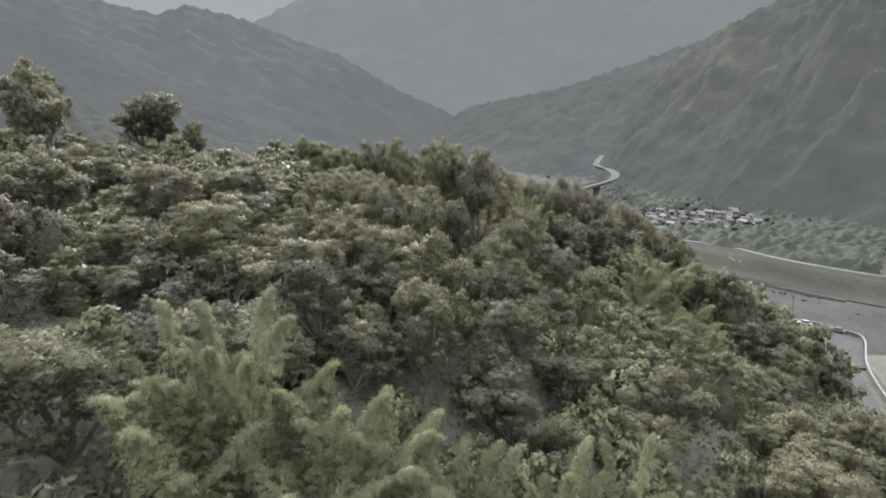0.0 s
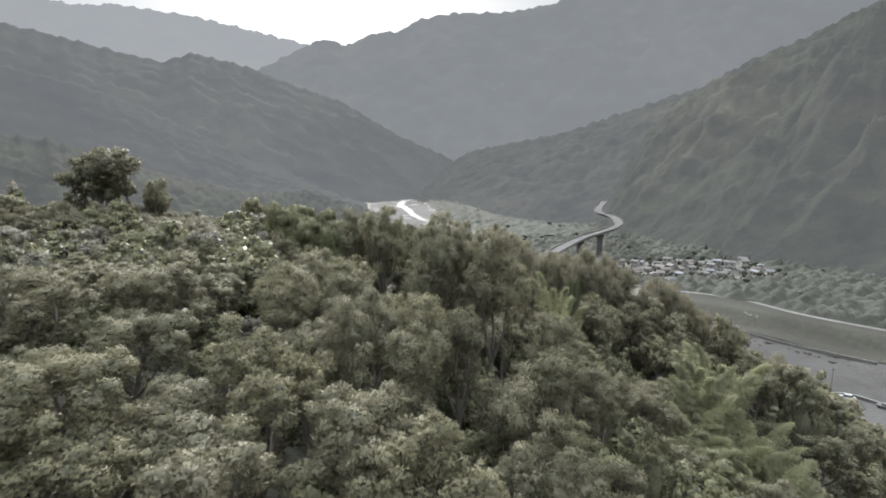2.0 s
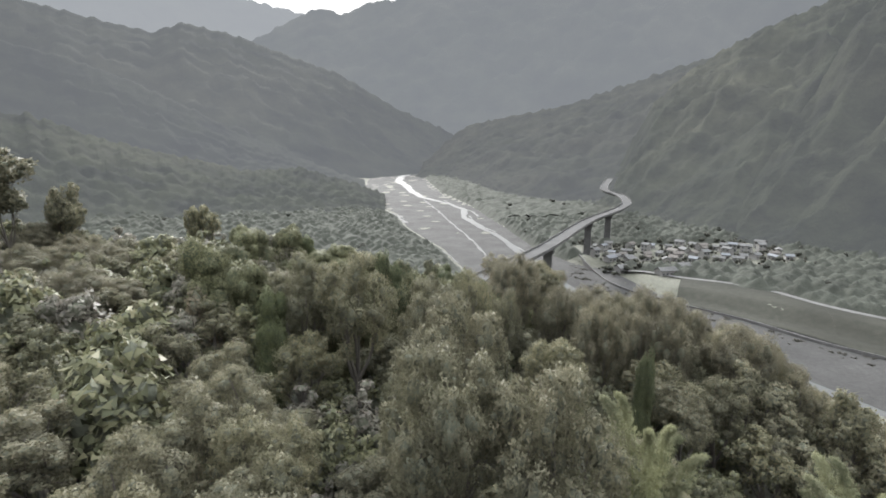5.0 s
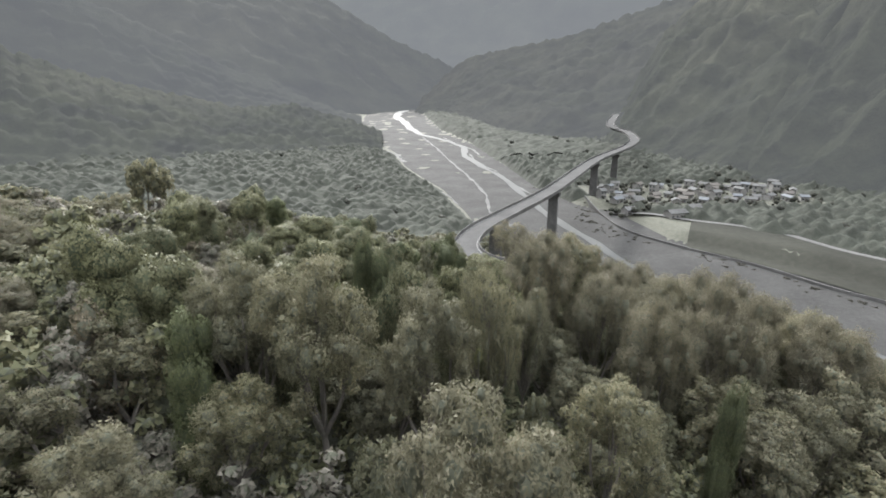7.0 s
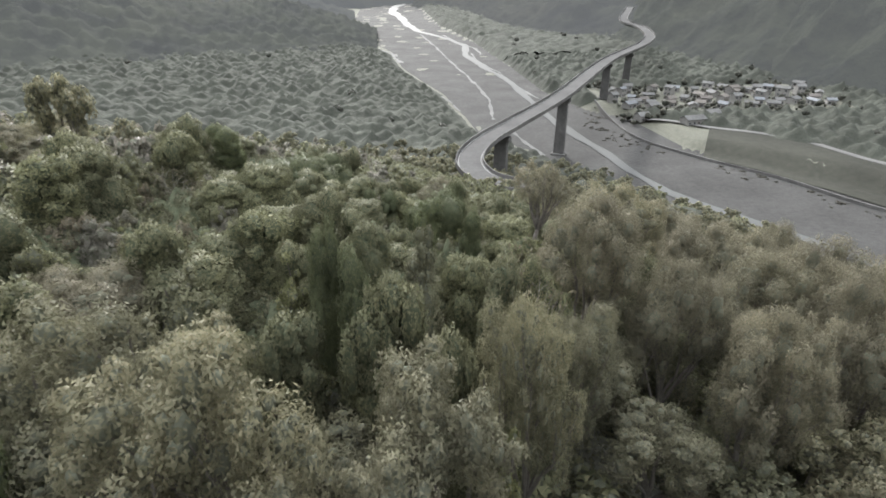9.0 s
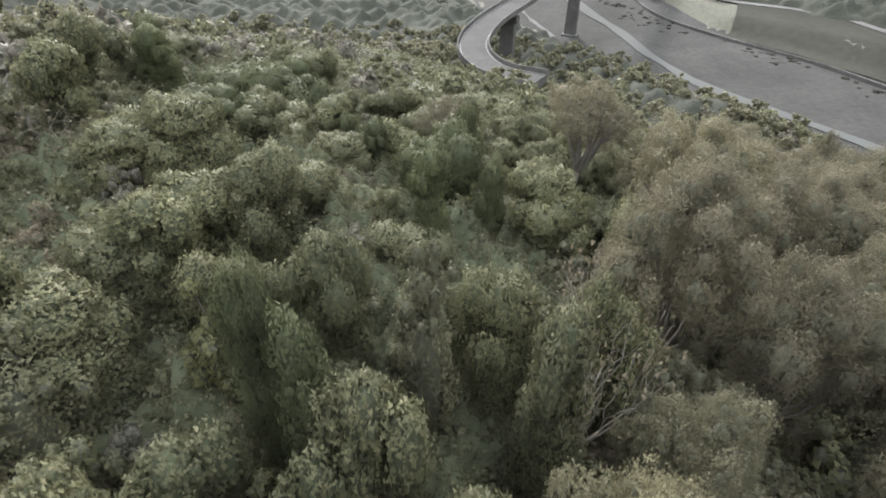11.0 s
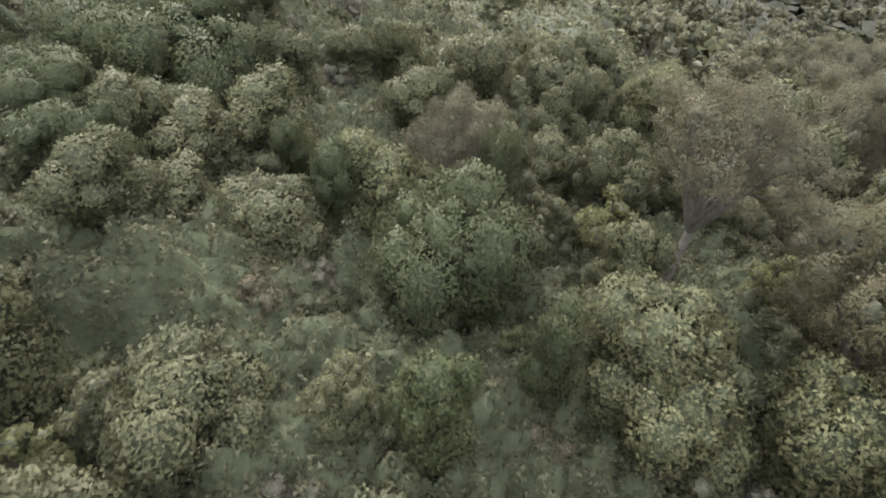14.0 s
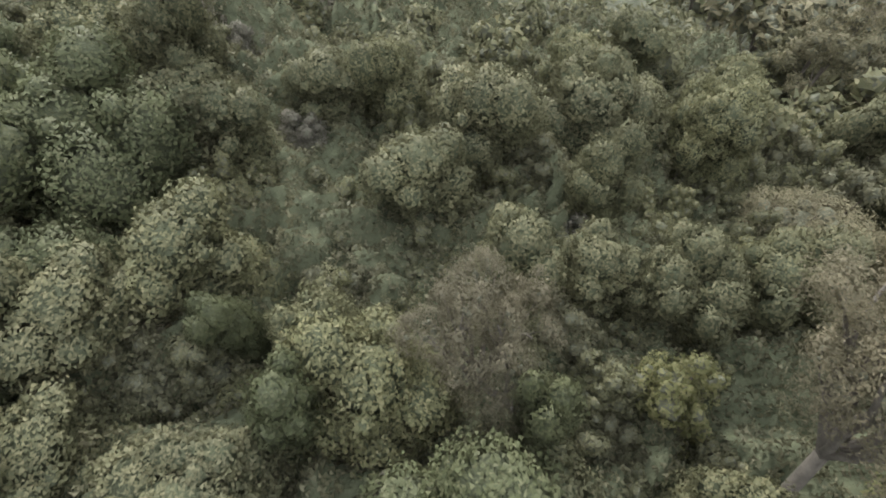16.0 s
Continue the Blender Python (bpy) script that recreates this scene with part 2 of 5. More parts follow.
ROAD = [(70, 40, 17), (84, 85, 16.5), (92, 108, 16), (105, 135, 16), (113, 152, 16), (112, 168, 15), (107, 190, 9)]


def road_reach(x, y):
    """Distance from the valley road's middle line, and its height there."""
    best, h = np.full(np.shape(x), 1e9), np.zeros(np.shape(x))
    for (ax, ay, az), (bx, by, bz) in zip(ROAD, ROAD[1:]):
        t = np.clip(((x - ax) * (bx - ax) + (y - ay) * (by - ay)) / ((bx - ax) ** 2 + (by - ay) ** 2), 0, 1)
        d = np.hypot(x - ax - t * (bx - ax), y - ay - t * (by - ay))
        h = np.where(d < best, az + t * (bz - az), h)
        best = np.minimum(best, d)
    return best, h


def near_road(x, y):
    return float(road_reach(np.array(x), np.array(y))[0]) < 6.5


def vine_zone(x, y):
    """Where climbers have smothered the wood: the open middle of the slope."""
    edge = 6 + 2.5 * np.sin(y * 0.2) + 0.10 * np.maximum(0, y - 110) + 8.0 * smooth(102, 108, y)
    return smooth(84, 94, y) * smooth(edge + 2.5, edge - 2.5, x) * smooth(-34, -24, x + 0.3 * np.maximum(0, y - 120)) * smooth(235, 200, y)


def land(x, y):
    """Height of the ground: the wooded hill, the river's bed, the terrace and the far foot slopes."""
    hill = canopy(x, y) - 9.0 + 4.0 * vine_zone(x, y) + 0.9 * waves(x, y, 9.0)
    left, right = lerp(y, LEFT_BANK), lerp(y, RIGHT_BANK)
    b = bed(y)
    shore_l = b + 9 * smooth(0, 60, left - x) + 0.06 * np.maximum(0, left - x - 60) + 1.5 * waves(x, y, 40, 2)
    shore_r = b + 5 * smooth(0, 14, x - right) + 0.05 * np.maximum(0, x - right - 60)
    flat = np.where(x < left, shore_l, np.where(x > right, shore_r, b + 0.35 * waves(x, y, 14, 1)))
    flat = np.minimum(flat, 40 + b)
    z = np.maximum(np.maximum(hill, flat), -3)
    d, h = road_reach(x, y)
    k = smooth(14, 6, d)
    return z + (h - 0.3 - z) * k


def mesh_of(name, verts, faces, material=None, smooth_shade=False, normals=None):
    me = bpy.data.meshes.new(name)
    verts = np.asarray(verts, np.float32)
    faces = np.asarray(faces, np.int32)
    k = faces.shape[1]
    me.vertices.add(len(verts))
    me.vertices.foreach_set("co", verts.ravel())
    me.loops.add(faces.size)
    me.loops.foreach_set("vertex_index", faces.ravel())
    me.polygons.add(len(faces))
    me.polygons.foreach_set("loop_start", np.arange(0, faces.size, k, dtype=np.int32))
    me.polygons.foreach_set("loop_total", np.full(len(faces), k, np.int32))
    if smooth_shade:
        me.polygons.foreach_set("use_smooth", np.ones(len(faces), bool))
    me.update(calc_edges=True)
    if material is not None:
        me.materials.append(material)
    if normals is not None:
        at = me.attributes.new("custom_normal", "FLOAT_VECTOR", "POINT")
        at.data.foreach_set("vector", np.asarray(normals, np.float32).ravel())
    return me


def vertex_normals(v, f):
    """Soft normals of a mesh of triangles."""
    n = np.cross(v[f[:, 1]] - v[f[:, 0]], v[f[:, 2]] - v[f[:, 0]])
    out = np.zeros((len(v), 3))
    for k in range(3):
        for c in range(3):
            out[:, c] += np.bincount(f[:, k], n[:, c], len(v))
    return out / np.maximum(np.linalg.norm(out, axis=1, keepdims=True), 1e-9)


def grid_faces(nu, nv):
    i = np.arange((nu - 1) * (nv - 1))
    a = (i // (nv - 1)) * nv + i % (nv - 1)
    return np.stack([a, a + nv, a + nv + 1, a + 1], 1)


def stretch(lo, hi, step, grow):
    out, s = [0.0], step
    while out[-1] < hi:
        out.append(out[-1] + s)
        s = step if out[-1] < lo else s * grow
    return out


def build_ground():
    xs = np.array(sorted({-v for v in stretch(140, 4700, 3.0, 1.12)} | set(stretch(200, 4700, 3.0, 1.12))))
    ys = np.array(sorted({-v for v in stretch(30, 4700, 4.0, 1.2)} | set(stretch(520, 4700, 3.5, 1.08))))
    X, Y = np.meshgrid(xs, ys, indexing="ij")
    V = np.stack([X.ravel(), Y.ravel(), land(X, Y).ravel()], 1)
    ob = new("ground", mesh_of("ground", V, grid_faces(len(xs), len(ys)), MAT["floor"], True))
    tagged(ob, "wooded hillside falling to a wide river valley", "ground", kind="structure")


build_ground()


def strip(name, line_a, line_b, material, lift, steps=6):
    """A sheet on the land between two lines of the same number of points."""
    rows = []
    for (ax, ay), (bx, by) in zip(line_a, line_b):
        rows.append([(ax + (bx - ax) * k / steps, ay + (by - ay) * k / steps) for k in range(steps + 1)])
    P = np.array(rows)
    Z = land(P[..., 0], P[..., 1]) + lift
    V = np.concatenate([P, Z[..., None]], 2).reshape(-1, 3)
    return mesh_of(name, V, grid_faces(len(rows), steps + 1), material, True)


SIDE_CHANNELS = [([(-134, 1057), (-103, 862), (-80, 741), (-51, 697), (-39, 633)], 3.2), ([(-29, 892), (-4, 743), (11, 634), (26, 542), (34, 472), (32, 408)], 1.4), ([(38, 387), (44, 362), (49, 334)], 1.6), ([(-5, 494), (8, 458), (13, 434)], 1.5), ([(33, 700), (38, 640), (52, 580), (58, 520), (70, 470)], 1.3), ([(2, 880), (20, 800), (40, 740), (44, 690)], 2.0)]


def build_valley():
    ys = np.concatenate([np.arange(180, 560, 7), np.arange(560, 1750, 25)])
    l, r = lerp(ys, LEFT_BANK), lerp(ys, RIGHT_BANK)
    ob = new("river_bed", strip("river_bed", list(zip(l - 3, ys)), list(zip(r + 3, ys)), MAT["gravel"], 0.15, 24))
    tagged(ob, "broad grey gravel river bed in the valley", "river bed", kind="structure")
    chan = [(180, 150), (230, 128), (283, 93), (315, 86), (359, 77), (423, 66), (475, 62), (531, 56), (600, 42), (680, 27), (760, 30), (822, 14), (930, -34), (1050, -58), (1150, -70), (1300, -98), (1456, -104), (1560, -92), (1715, -78)]
    wid = [(110, 3.6), (283, 3.6), (420, 3.4), (531, 3.6), (680, 4.5), (822, 5), (1100, 9), (1456, 12), (1715, 9)]
    yy = np.concatenate([np.arange(182, 560, 6), np.arange(560, 1715, 12)])
    cx = lerp(yy, chan) + 2.0 * waves(yy, yy * 0.3, 25)
    hw = 0.8 * lerp(yy, wid) * (1 + 0.45 * waves(yy, yy, 18, 3))
    ob = new("river", strip("river", list(zip(cx - hw, yy)), list(zip(cx + hw, yy)), MAT["water"], 0.45, 4))
    tagged(ob, "bright shallow river winding through grey gravel", "river", kind="structure")
    for line, half in SIDE_CHANNELS:
        p = np.array(line, float)
        yy = np.arange(p[:, 1].min(), p[:, 1].max(), 6.0)
        o = np.argsort(p[:, 1])
        cx = np.interp(yy, p[o, 1], p[o, 0]) + 1.2 * waves(yy, yy * 0.4, 15, 4)
        hw = half * (0.75 + 0.8 * waves(yy, yy, 7, 6) + 0.3 * waves(yy, yy, 2.5, 8)).clip(0.15)
        side = new("river_channel", strip("river_channel", list(zip(cx - hw, yy)), list(zip(cx + hw, yy)), MAT["wet"], 0.42, 3))
        tagged(side, "narrow side channel of the river in the gravel", "river", kind="structure")


build_valley()


# ---- the ranges round the valley ----
CENTRE = (0.0, 50.0, 78.0)


def crowns(X, Y, size):
    """Billowing treetops: 1 over the middle of a crown, 0 between crowns."""
    out = np.empty(X.size)
    for i, (x, y) in enumerate(zip(X.ravel(), Y.ravel())):
        out[i] = noise.voronoi((x / size, y / size, 0.3))[0][0]
    return np.clip(1 - out.reshape(X.shape) * 1.3, 0, 1)


def build_range(name, label, sky_line, foot, crest, material, seed, rough=0.10, na=260, nr=60, az_pad=0.0, trees=0.0, ribs=0.0, pitch=6.0, slant=1.2):
    """A range that rises from its foot line to its crest line; both by bearing in degrees."""
    lo, hi = sky_line[0][0], sky_line[-1][0]
    az = np.linspace(lo - az_pad, hi + az_pad, na)
    u = np.concatenate([np.linspace(0, 1, nr) ** 1.25, 1 + np.linspace(0.03, 0.5, 10)])
    el = lerp(az, sky_line) + 0.16 * waves(az, az * 0.0, 0.22, seed) + 0.10 * waves(az, az * 0.3, 0.6, seed + 1)
    rf, rc = lerp(az, foot), lerp(az, crest)
    top = CENTRE[2] + rc * np.tan(np.radians(el))
    A, U = np.meshgrid(np.radians(az), u, indexing="ij")
    R = rf[:, None] + (rc - rf)[:, None] * U
    X, Y = CENTRE[0] + R * np.sin(A), CENTRE[1] + R * np.cos(A)
    base = np.minimum(land(X, Y), 40) - 6
    up = np.where(U <= 1, np.clip(U, 0, 1) ** 1.12, 1 - (U - 1) * 1.4)
    span = (top[:, None] - base)
    side = np.clip(U * (1 - U) * 4, 0, 1)
    size = (rc - rf).mean() * 0.12
    spurs = np.array([noise.ridged_multi_fractal((x / size * 0.16 + seed * 9, y / size * 0.16, 0.5), 0.9, 2.1, 5, 1.0, 2.0) for x, y in zip((X + 0.35 * Y).ravel(), (Y * 0.6).ravel())]).reshape(X.shape) - 1.1
    Z = base + span * up + side * span * rough * spurs + side * span * rough * 0.4 * waves(X, Y, size * 0.3, seed + 5) + side * 5 * waves(X, Y, 9, seed + 2)
    if ribs:
        turn = np.degrees(A) / pitch * np.pi + slant * U * 2 + 1.5 * waves(X, Y, size * 1.6, seed) + 0.6 * waves(X, Y, size * 0.6, seed + 3) + seed
        Z = Z + ribs * span * side ** 0.7 * (0.5 - np.abs(np.sin(turn)) ** 0.8) * (0.75 + 0.5 * waves(np.degrees(A), U * 3, 5.0, seed))
    if trees:
        Z = Z + trees * crowns(X, Y, trees * 1.9) * smooth(0, 0.04, U)
    V = np.stack([X.ravel(), Y.ravel(), Z.ravel()], 1)
    ob = new(name, mesh_of(name, V, grid_faces(na, len(u)), material, True))
    return tagged(ob, label, "mountain", kind="structure")


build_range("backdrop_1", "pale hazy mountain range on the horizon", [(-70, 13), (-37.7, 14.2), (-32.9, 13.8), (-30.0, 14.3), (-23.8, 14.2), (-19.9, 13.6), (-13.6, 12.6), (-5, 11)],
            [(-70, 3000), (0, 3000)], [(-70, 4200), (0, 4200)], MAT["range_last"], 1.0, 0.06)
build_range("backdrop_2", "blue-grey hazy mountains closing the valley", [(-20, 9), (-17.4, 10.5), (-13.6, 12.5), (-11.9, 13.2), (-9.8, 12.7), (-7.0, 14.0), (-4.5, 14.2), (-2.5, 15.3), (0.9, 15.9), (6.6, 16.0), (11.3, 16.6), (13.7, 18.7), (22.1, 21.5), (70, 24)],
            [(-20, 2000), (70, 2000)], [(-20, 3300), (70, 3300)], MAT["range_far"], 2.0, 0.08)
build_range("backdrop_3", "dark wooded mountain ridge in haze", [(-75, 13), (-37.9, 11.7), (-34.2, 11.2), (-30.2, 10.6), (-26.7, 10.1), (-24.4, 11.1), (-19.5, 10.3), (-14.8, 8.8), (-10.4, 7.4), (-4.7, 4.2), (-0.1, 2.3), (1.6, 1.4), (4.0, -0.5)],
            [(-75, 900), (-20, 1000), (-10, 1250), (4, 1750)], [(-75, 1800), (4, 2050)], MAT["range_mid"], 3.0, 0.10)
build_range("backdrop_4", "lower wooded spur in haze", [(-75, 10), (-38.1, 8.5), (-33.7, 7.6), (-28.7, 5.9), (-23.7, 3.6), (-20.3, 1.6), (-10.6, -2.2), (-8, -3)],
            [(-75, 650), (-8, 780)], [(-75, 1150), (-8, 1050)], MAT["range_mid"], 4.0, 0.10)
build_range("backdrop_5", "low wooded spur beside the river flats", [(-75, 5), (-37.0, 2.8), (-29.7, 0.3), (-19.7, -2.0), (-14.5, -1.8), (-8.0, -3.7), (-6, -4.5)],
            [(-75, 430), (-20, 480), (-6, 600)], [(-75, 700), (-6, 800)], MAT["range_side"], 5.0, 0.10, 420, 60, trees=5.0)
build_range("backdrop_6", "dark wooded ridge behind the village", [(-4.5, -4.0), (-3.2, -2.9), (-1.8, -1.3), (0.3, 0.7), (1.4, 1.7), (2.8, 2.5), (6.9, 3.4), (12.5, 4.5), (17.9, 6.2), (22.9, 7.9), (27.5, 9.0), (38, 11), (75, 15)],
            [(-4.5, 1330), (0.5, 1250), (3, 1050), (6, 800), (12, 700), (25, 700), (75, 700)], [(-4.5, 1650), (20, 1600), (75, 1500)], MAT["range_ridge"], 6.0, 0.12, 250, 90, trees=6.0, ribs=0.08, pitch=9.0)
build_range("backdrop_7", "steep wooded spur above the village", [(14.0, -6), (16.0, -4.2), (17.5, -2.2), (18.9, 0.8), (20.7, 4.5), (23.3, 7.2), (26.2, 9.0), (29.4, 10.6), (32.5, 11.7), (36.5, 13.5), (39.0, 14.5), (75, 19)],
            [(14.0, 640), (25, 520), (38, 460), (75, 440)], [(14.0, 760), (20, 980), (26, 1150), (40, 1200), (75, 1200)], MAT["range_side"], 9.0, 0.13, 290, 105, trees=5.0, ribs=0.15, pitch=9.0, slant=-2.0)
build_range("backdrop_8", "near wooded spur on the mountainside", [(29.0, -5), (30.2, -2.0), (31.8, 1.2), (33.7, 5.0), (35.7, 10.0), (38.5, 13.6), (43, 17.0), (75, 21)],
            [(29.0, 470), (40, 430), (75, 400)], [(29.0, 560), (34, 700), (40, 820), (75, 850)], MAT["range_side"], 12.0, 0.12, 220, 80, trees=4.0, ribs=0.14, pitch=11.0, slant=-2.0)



# ---- building blocks of plants ----
RNG = np.random.default_rng(7)


def unit(v):
    return v / np.maximum(np.linalg.norm(v, axis=-1, keepdims=True), 1e-9)


def leaf_blades(P, N, length, width, droop=0.25, fold=0.25, spread=0.8, up=0.25, rng=None, soft=0.55):
    """Sprays of leaves at the points P, that face roughly along N; the light on them follows the clump that they sit on."""
    rng = rng or RNG
    k = len(P)
    N = unit(N)
    n = unit(N + spread * rng.normal(size=(k, 3)) * 0.6 + np.array([0, 0, up]))
    t = unit(np.cross(n, rng.normal(size=(k, 3))))
    t = unit(t + np.array([0, 0, -droop]))
    n = unit(np.cross(t, np.cross(n, t)))
    b = np.cross(n, t)
    L = (length * rng.uniform(0.6, 1.35, k))[:, None]
    W = (width * rng.uniform(0.6, 1.35, k))[:, None]
    V = np.stack([P - t * L * 0.5 + b * W * rng.uniform(-0.4, 0.4, (k, 1)), P + t * L * 0.5 + b * W * 0.5, P + t * L * rng.uniform(0.2, 0.5, (k, 1)) - b * W * 0.5], 1)
    g = unit(np.cross(V[:, 1] - V[:, 0], V[:, 2] - V[:, 0]))
    back = (g * N).sum(1) < 0
    V[back] = V[back][:, ::-1]
    g[back] *= -1
    S = unit(N * soft + g * (1 - soft))
    return V.reshape(-1, 3), np.arange(3 * k).reshape(k, 3), np.repeat(S, 3, axis=0)


def shell_points(clumps, per_area, rng, low=-0.45, inner=0.72):
    """Points on the outer shells of overlapping round clumps (cx, cy, cz, rx, ry, rz), left out where another clump covers them."""
    C = np.asarray(clumps, float)
    P, N = [], []
    for i, c in enumerate(C):
        k = max(6, int(per_area * 12.6 * (c[3] * c[4] + c[3] * c[5]) * 0.5))
        d = unit(rng.normal(size=(k, 3)))
        d = d[d[:, 2] > low + 0.25 * rng.normal(size=len(d)) * 0.5]
        rad = 1 + 0.16 * np.sin(d[:, 0] * 5 + i) * np.sin(d[:, 1] * 6 + 2 * i) + 0.12 * np.sin(d[:, 2] * 9 + i)
        rad = rad * rng.uniform(inner, 1.08, len(d)) ** 0.6
        p = c[:3] + d * c[3:] * rad[:, None]
        keep = np.ones(len(p), bool)
        for j, q in enumerate(C):
            if j != i:
                keep &= (((p - q[:3]) / (q[3:] * 0.82)) ** 2).sum(1) > 1
        P.append(p[keep])
        N.append(d[keep])
    return np.concatenate(P), np.concatenate(N)


def ball_faces(clumps, shrink=0.72, nu=9, nv=6, rng=None):
    """The dense uneven inside of the clumps."""
    rng = rng or RNG
    V, F = [], []
    a, b = np.meshgrid(np.linspace(0, 2 * np.pi, nu), np.linspace(0.02, np.pi - 0.02, nv), indexing="ij")
    d = np.stack([np.cos(a) * np.sin(b), np.sin(a) * np.sin(b), np.cos(b)], 2).reshape(-1, 3)
    f = grid_faces(nu, nv)
    for i, c in enumerate(clumps):
        c = np.asarray(c, float)
        wob = shrink * (1 + 0.18 * np.sin(d[:, 0] * 4 + i) * np.cos(d[:, 1] * 5 + i) + 0.1 * np.sin(d[:, 2] * 7 + 2 * i))
        F.append(f + i * len(d))
        V.append(c[:3] + d * c[3:] * wob[:, None])
    F = np.concatenate(F)
    return np.concatenate(V), np.concatenate([F[:, [0, 1, 2]], F[:, [0, 2, 3]]])


def tube(path, radii, sides=6):
    path = np.asarray(path, float)
    t = unit(np.gradient(path, axis=0))
    ref = np.array([0.3, 1.0, 0.1])
    u = unit(np.cross(t, ref))
    w = np.cross(t, u)
    a = np.linspace(0, 2 * np.pi, sides + 1)
    ring = path[:, None] + np.asarray(radii)[:, None, None] * (np.cos(a)[None, :, None] * u[:, None] + np.sin(a)[None, :, None] * w[:, None])
    return ring.reshape(-1, 3), grid_faces(len(path), sides + 1)


def joined(pieces):
    V, F, k = [], [], 0
    for v, f in pieces:
        V.append(v)
        F.append(np.asarray(f) + k)
        k += len(v)
    return np.concatenate(V), np.concatenate(F)


def foliage_mesh(name, leaf, core, leaf_mat, core_mat):
    """Leaves and the dark inside as one crown."""
    core = (core[0], core[1][:, ::-1] if (vertex_normals(*core) * (core[0] - core[0].mean(0))).sum() < 0 else core[1])
    v, f = joined([leaf[:2], core])
    me = mesh_of(name, v, f, leaf_mat, True, np.concatenate([leaf[2], vertex_normals(*core)]))
    me.materials.append(core_mat)
    idx = np.zeros(len(f), np.int32)
    idx[len(leaf[1]):] = 1
    me.polygons.foreach_set("material_index", idx)
    return me


def bend(a, b, sag, n=5, rng=None):
    """A slightly crooked line from a to b."""
    rng = rng or RNG
    a, b = np.asarray(a, float), np.asarray(b, float)
    s = np.linspace(0, 1, n)[:, None]
    return a + (b - a) * s + np.sin(s * np.pi) * rng.normal(size=3) * sag + (rng.normal(size=(n, 3)) * sag * 0.25) * np.sin(s * np.pi)


def limbs(fork, tips, r, rng, sides=5):
    out = []
    for tip in tips:
        p = bend(fork, tip, 0.25, 5, rng)
        out.append(tube(p, np.linspace(r * rng.uniform(0.45, 0.7), 0.03, 5), sides))
        mid = p[3]
        q = mid + rng.normal(size=3) * 0.7 + np.array([0, 0, 0.5])
        out.append(tube(bend(mid, q, 0.1, 3, rng), [0.035, 0.025, 0.012], 3))
    return out


def acacia_meshes(seed, height=10.5, spread=2.3, limb_count=5, per_area=70.0, leaf=(0.30, 0.10), mat="acacia", flat=0.0, core=0.5, bare=0.0, soft=0.62, inner=0.35, full=1.0, lobes=0):
    """A slender tree that forks low into steep limbs, each with a leaning feathery plume; gaps between the plumes."""
    rng = np.random.default_rng(seed)
    lean = rng.normal(size=2) * 0.5
    drift = rng.normal(size=2) * 0.35
    fork = np.array([lean[0] * 0.4, lean[1] * 0.4, height * (rng.uniform(0.2, 0.3) + 0.3 * bare)])
    k = spread / 2.4
    clumps = []
    stems = [tube(bend((0, 0, -1.5), fork, 0.2, 5, rng), np.linspace(0.22, 0.16, 5), 6)]
    for i in range(limb_count):
        a = i * 2.4 + rng.uniform(-0.5, 0.5)
        reach = spread * (0.15 + 0.85 * math.sqrt((i + 0.15) / limb_count)) * rng.uniform(0.75, 1.1)
        way = np.array([math.cos(a), math.sin(a), 0])
        tip = np.array([lean[0], lean[1], 0]) + way * reach
        tip[2] = height * (0.97 - (0.30 - 0.17 * flat) * (reach / spread) ** 1.6 * rng.uniform(0.5, 1.3)) - 0.45
        line = bend(fork, tip, 0.35, 7, rng) + np.sin(np.linspace(0, 1, 7) * np.pi)[:, None] * way * 0.3
        stems.append(tube(line, np.linspace(0.13, 0.03, 7) * rng.uniform(0.8, 1.2), 5))
        for u, s, out in ((0.42, 0.55, 0.3), (0.58, 0.66, 0.4), (0.74, 0.85, 0.3), (0.88, 0.92, 0.1), (1.0, 0.72, 0.0), (0.9, 0.62, 0.8)):
            if u < 0.7 and rng.random() < 0.35 + bare:
                continue
            c = np.array([np.interp(u, np.linspace(0, 1, 7), line[:, q]) for q in range(3)])
            c = c + way * out * k + np.array([*drift, 0]) * u * u + rng.normal(size=3) * 0.28 * k
            s = s * k * full * rng.uniform(0.72, 1.25)
            clumps.append((*c, s * rng.uniform(0.75, 1.1), s * rng.uniform(0.75, 1.1), s * rng.uniform(0.75, 1.2)))
            for _ in range(lobes):
                d = unit(rng.normal(size=3) + np.array([0, 0, 0.35]))
                q = s * rng.uniform(0.4, 0.62)
                clumps.append((*(c + d * s * rng.uniform(0.75, 1.05)), q * rng.uniform(0.8, 1.2), q * rng.uniform(0.8, 1.2), q * rng.uniform(0.7, 1.0)))
            if rng.random() < 0.7:
                stems.append(tube(bend(line[3], c, 0.12, 4, rng), np.linspace(0.05, 0.012, 4), 3))
    P, N = shell_points(clumps, per_area, rng, -0.7, inner)
    crown = foliage_mesh("crown", leaf_blades(P, N, *leaf, droop=0.25, spread=1.2, up=0.3, rng=rng, soft=soft), ball_faces(clumps, core, 8, 5, rng), MAT[mat], MAT["core"])
    v, f = joined(stems)
    return mesh_of("trunk", v, f, MAT["bark"], True), crown


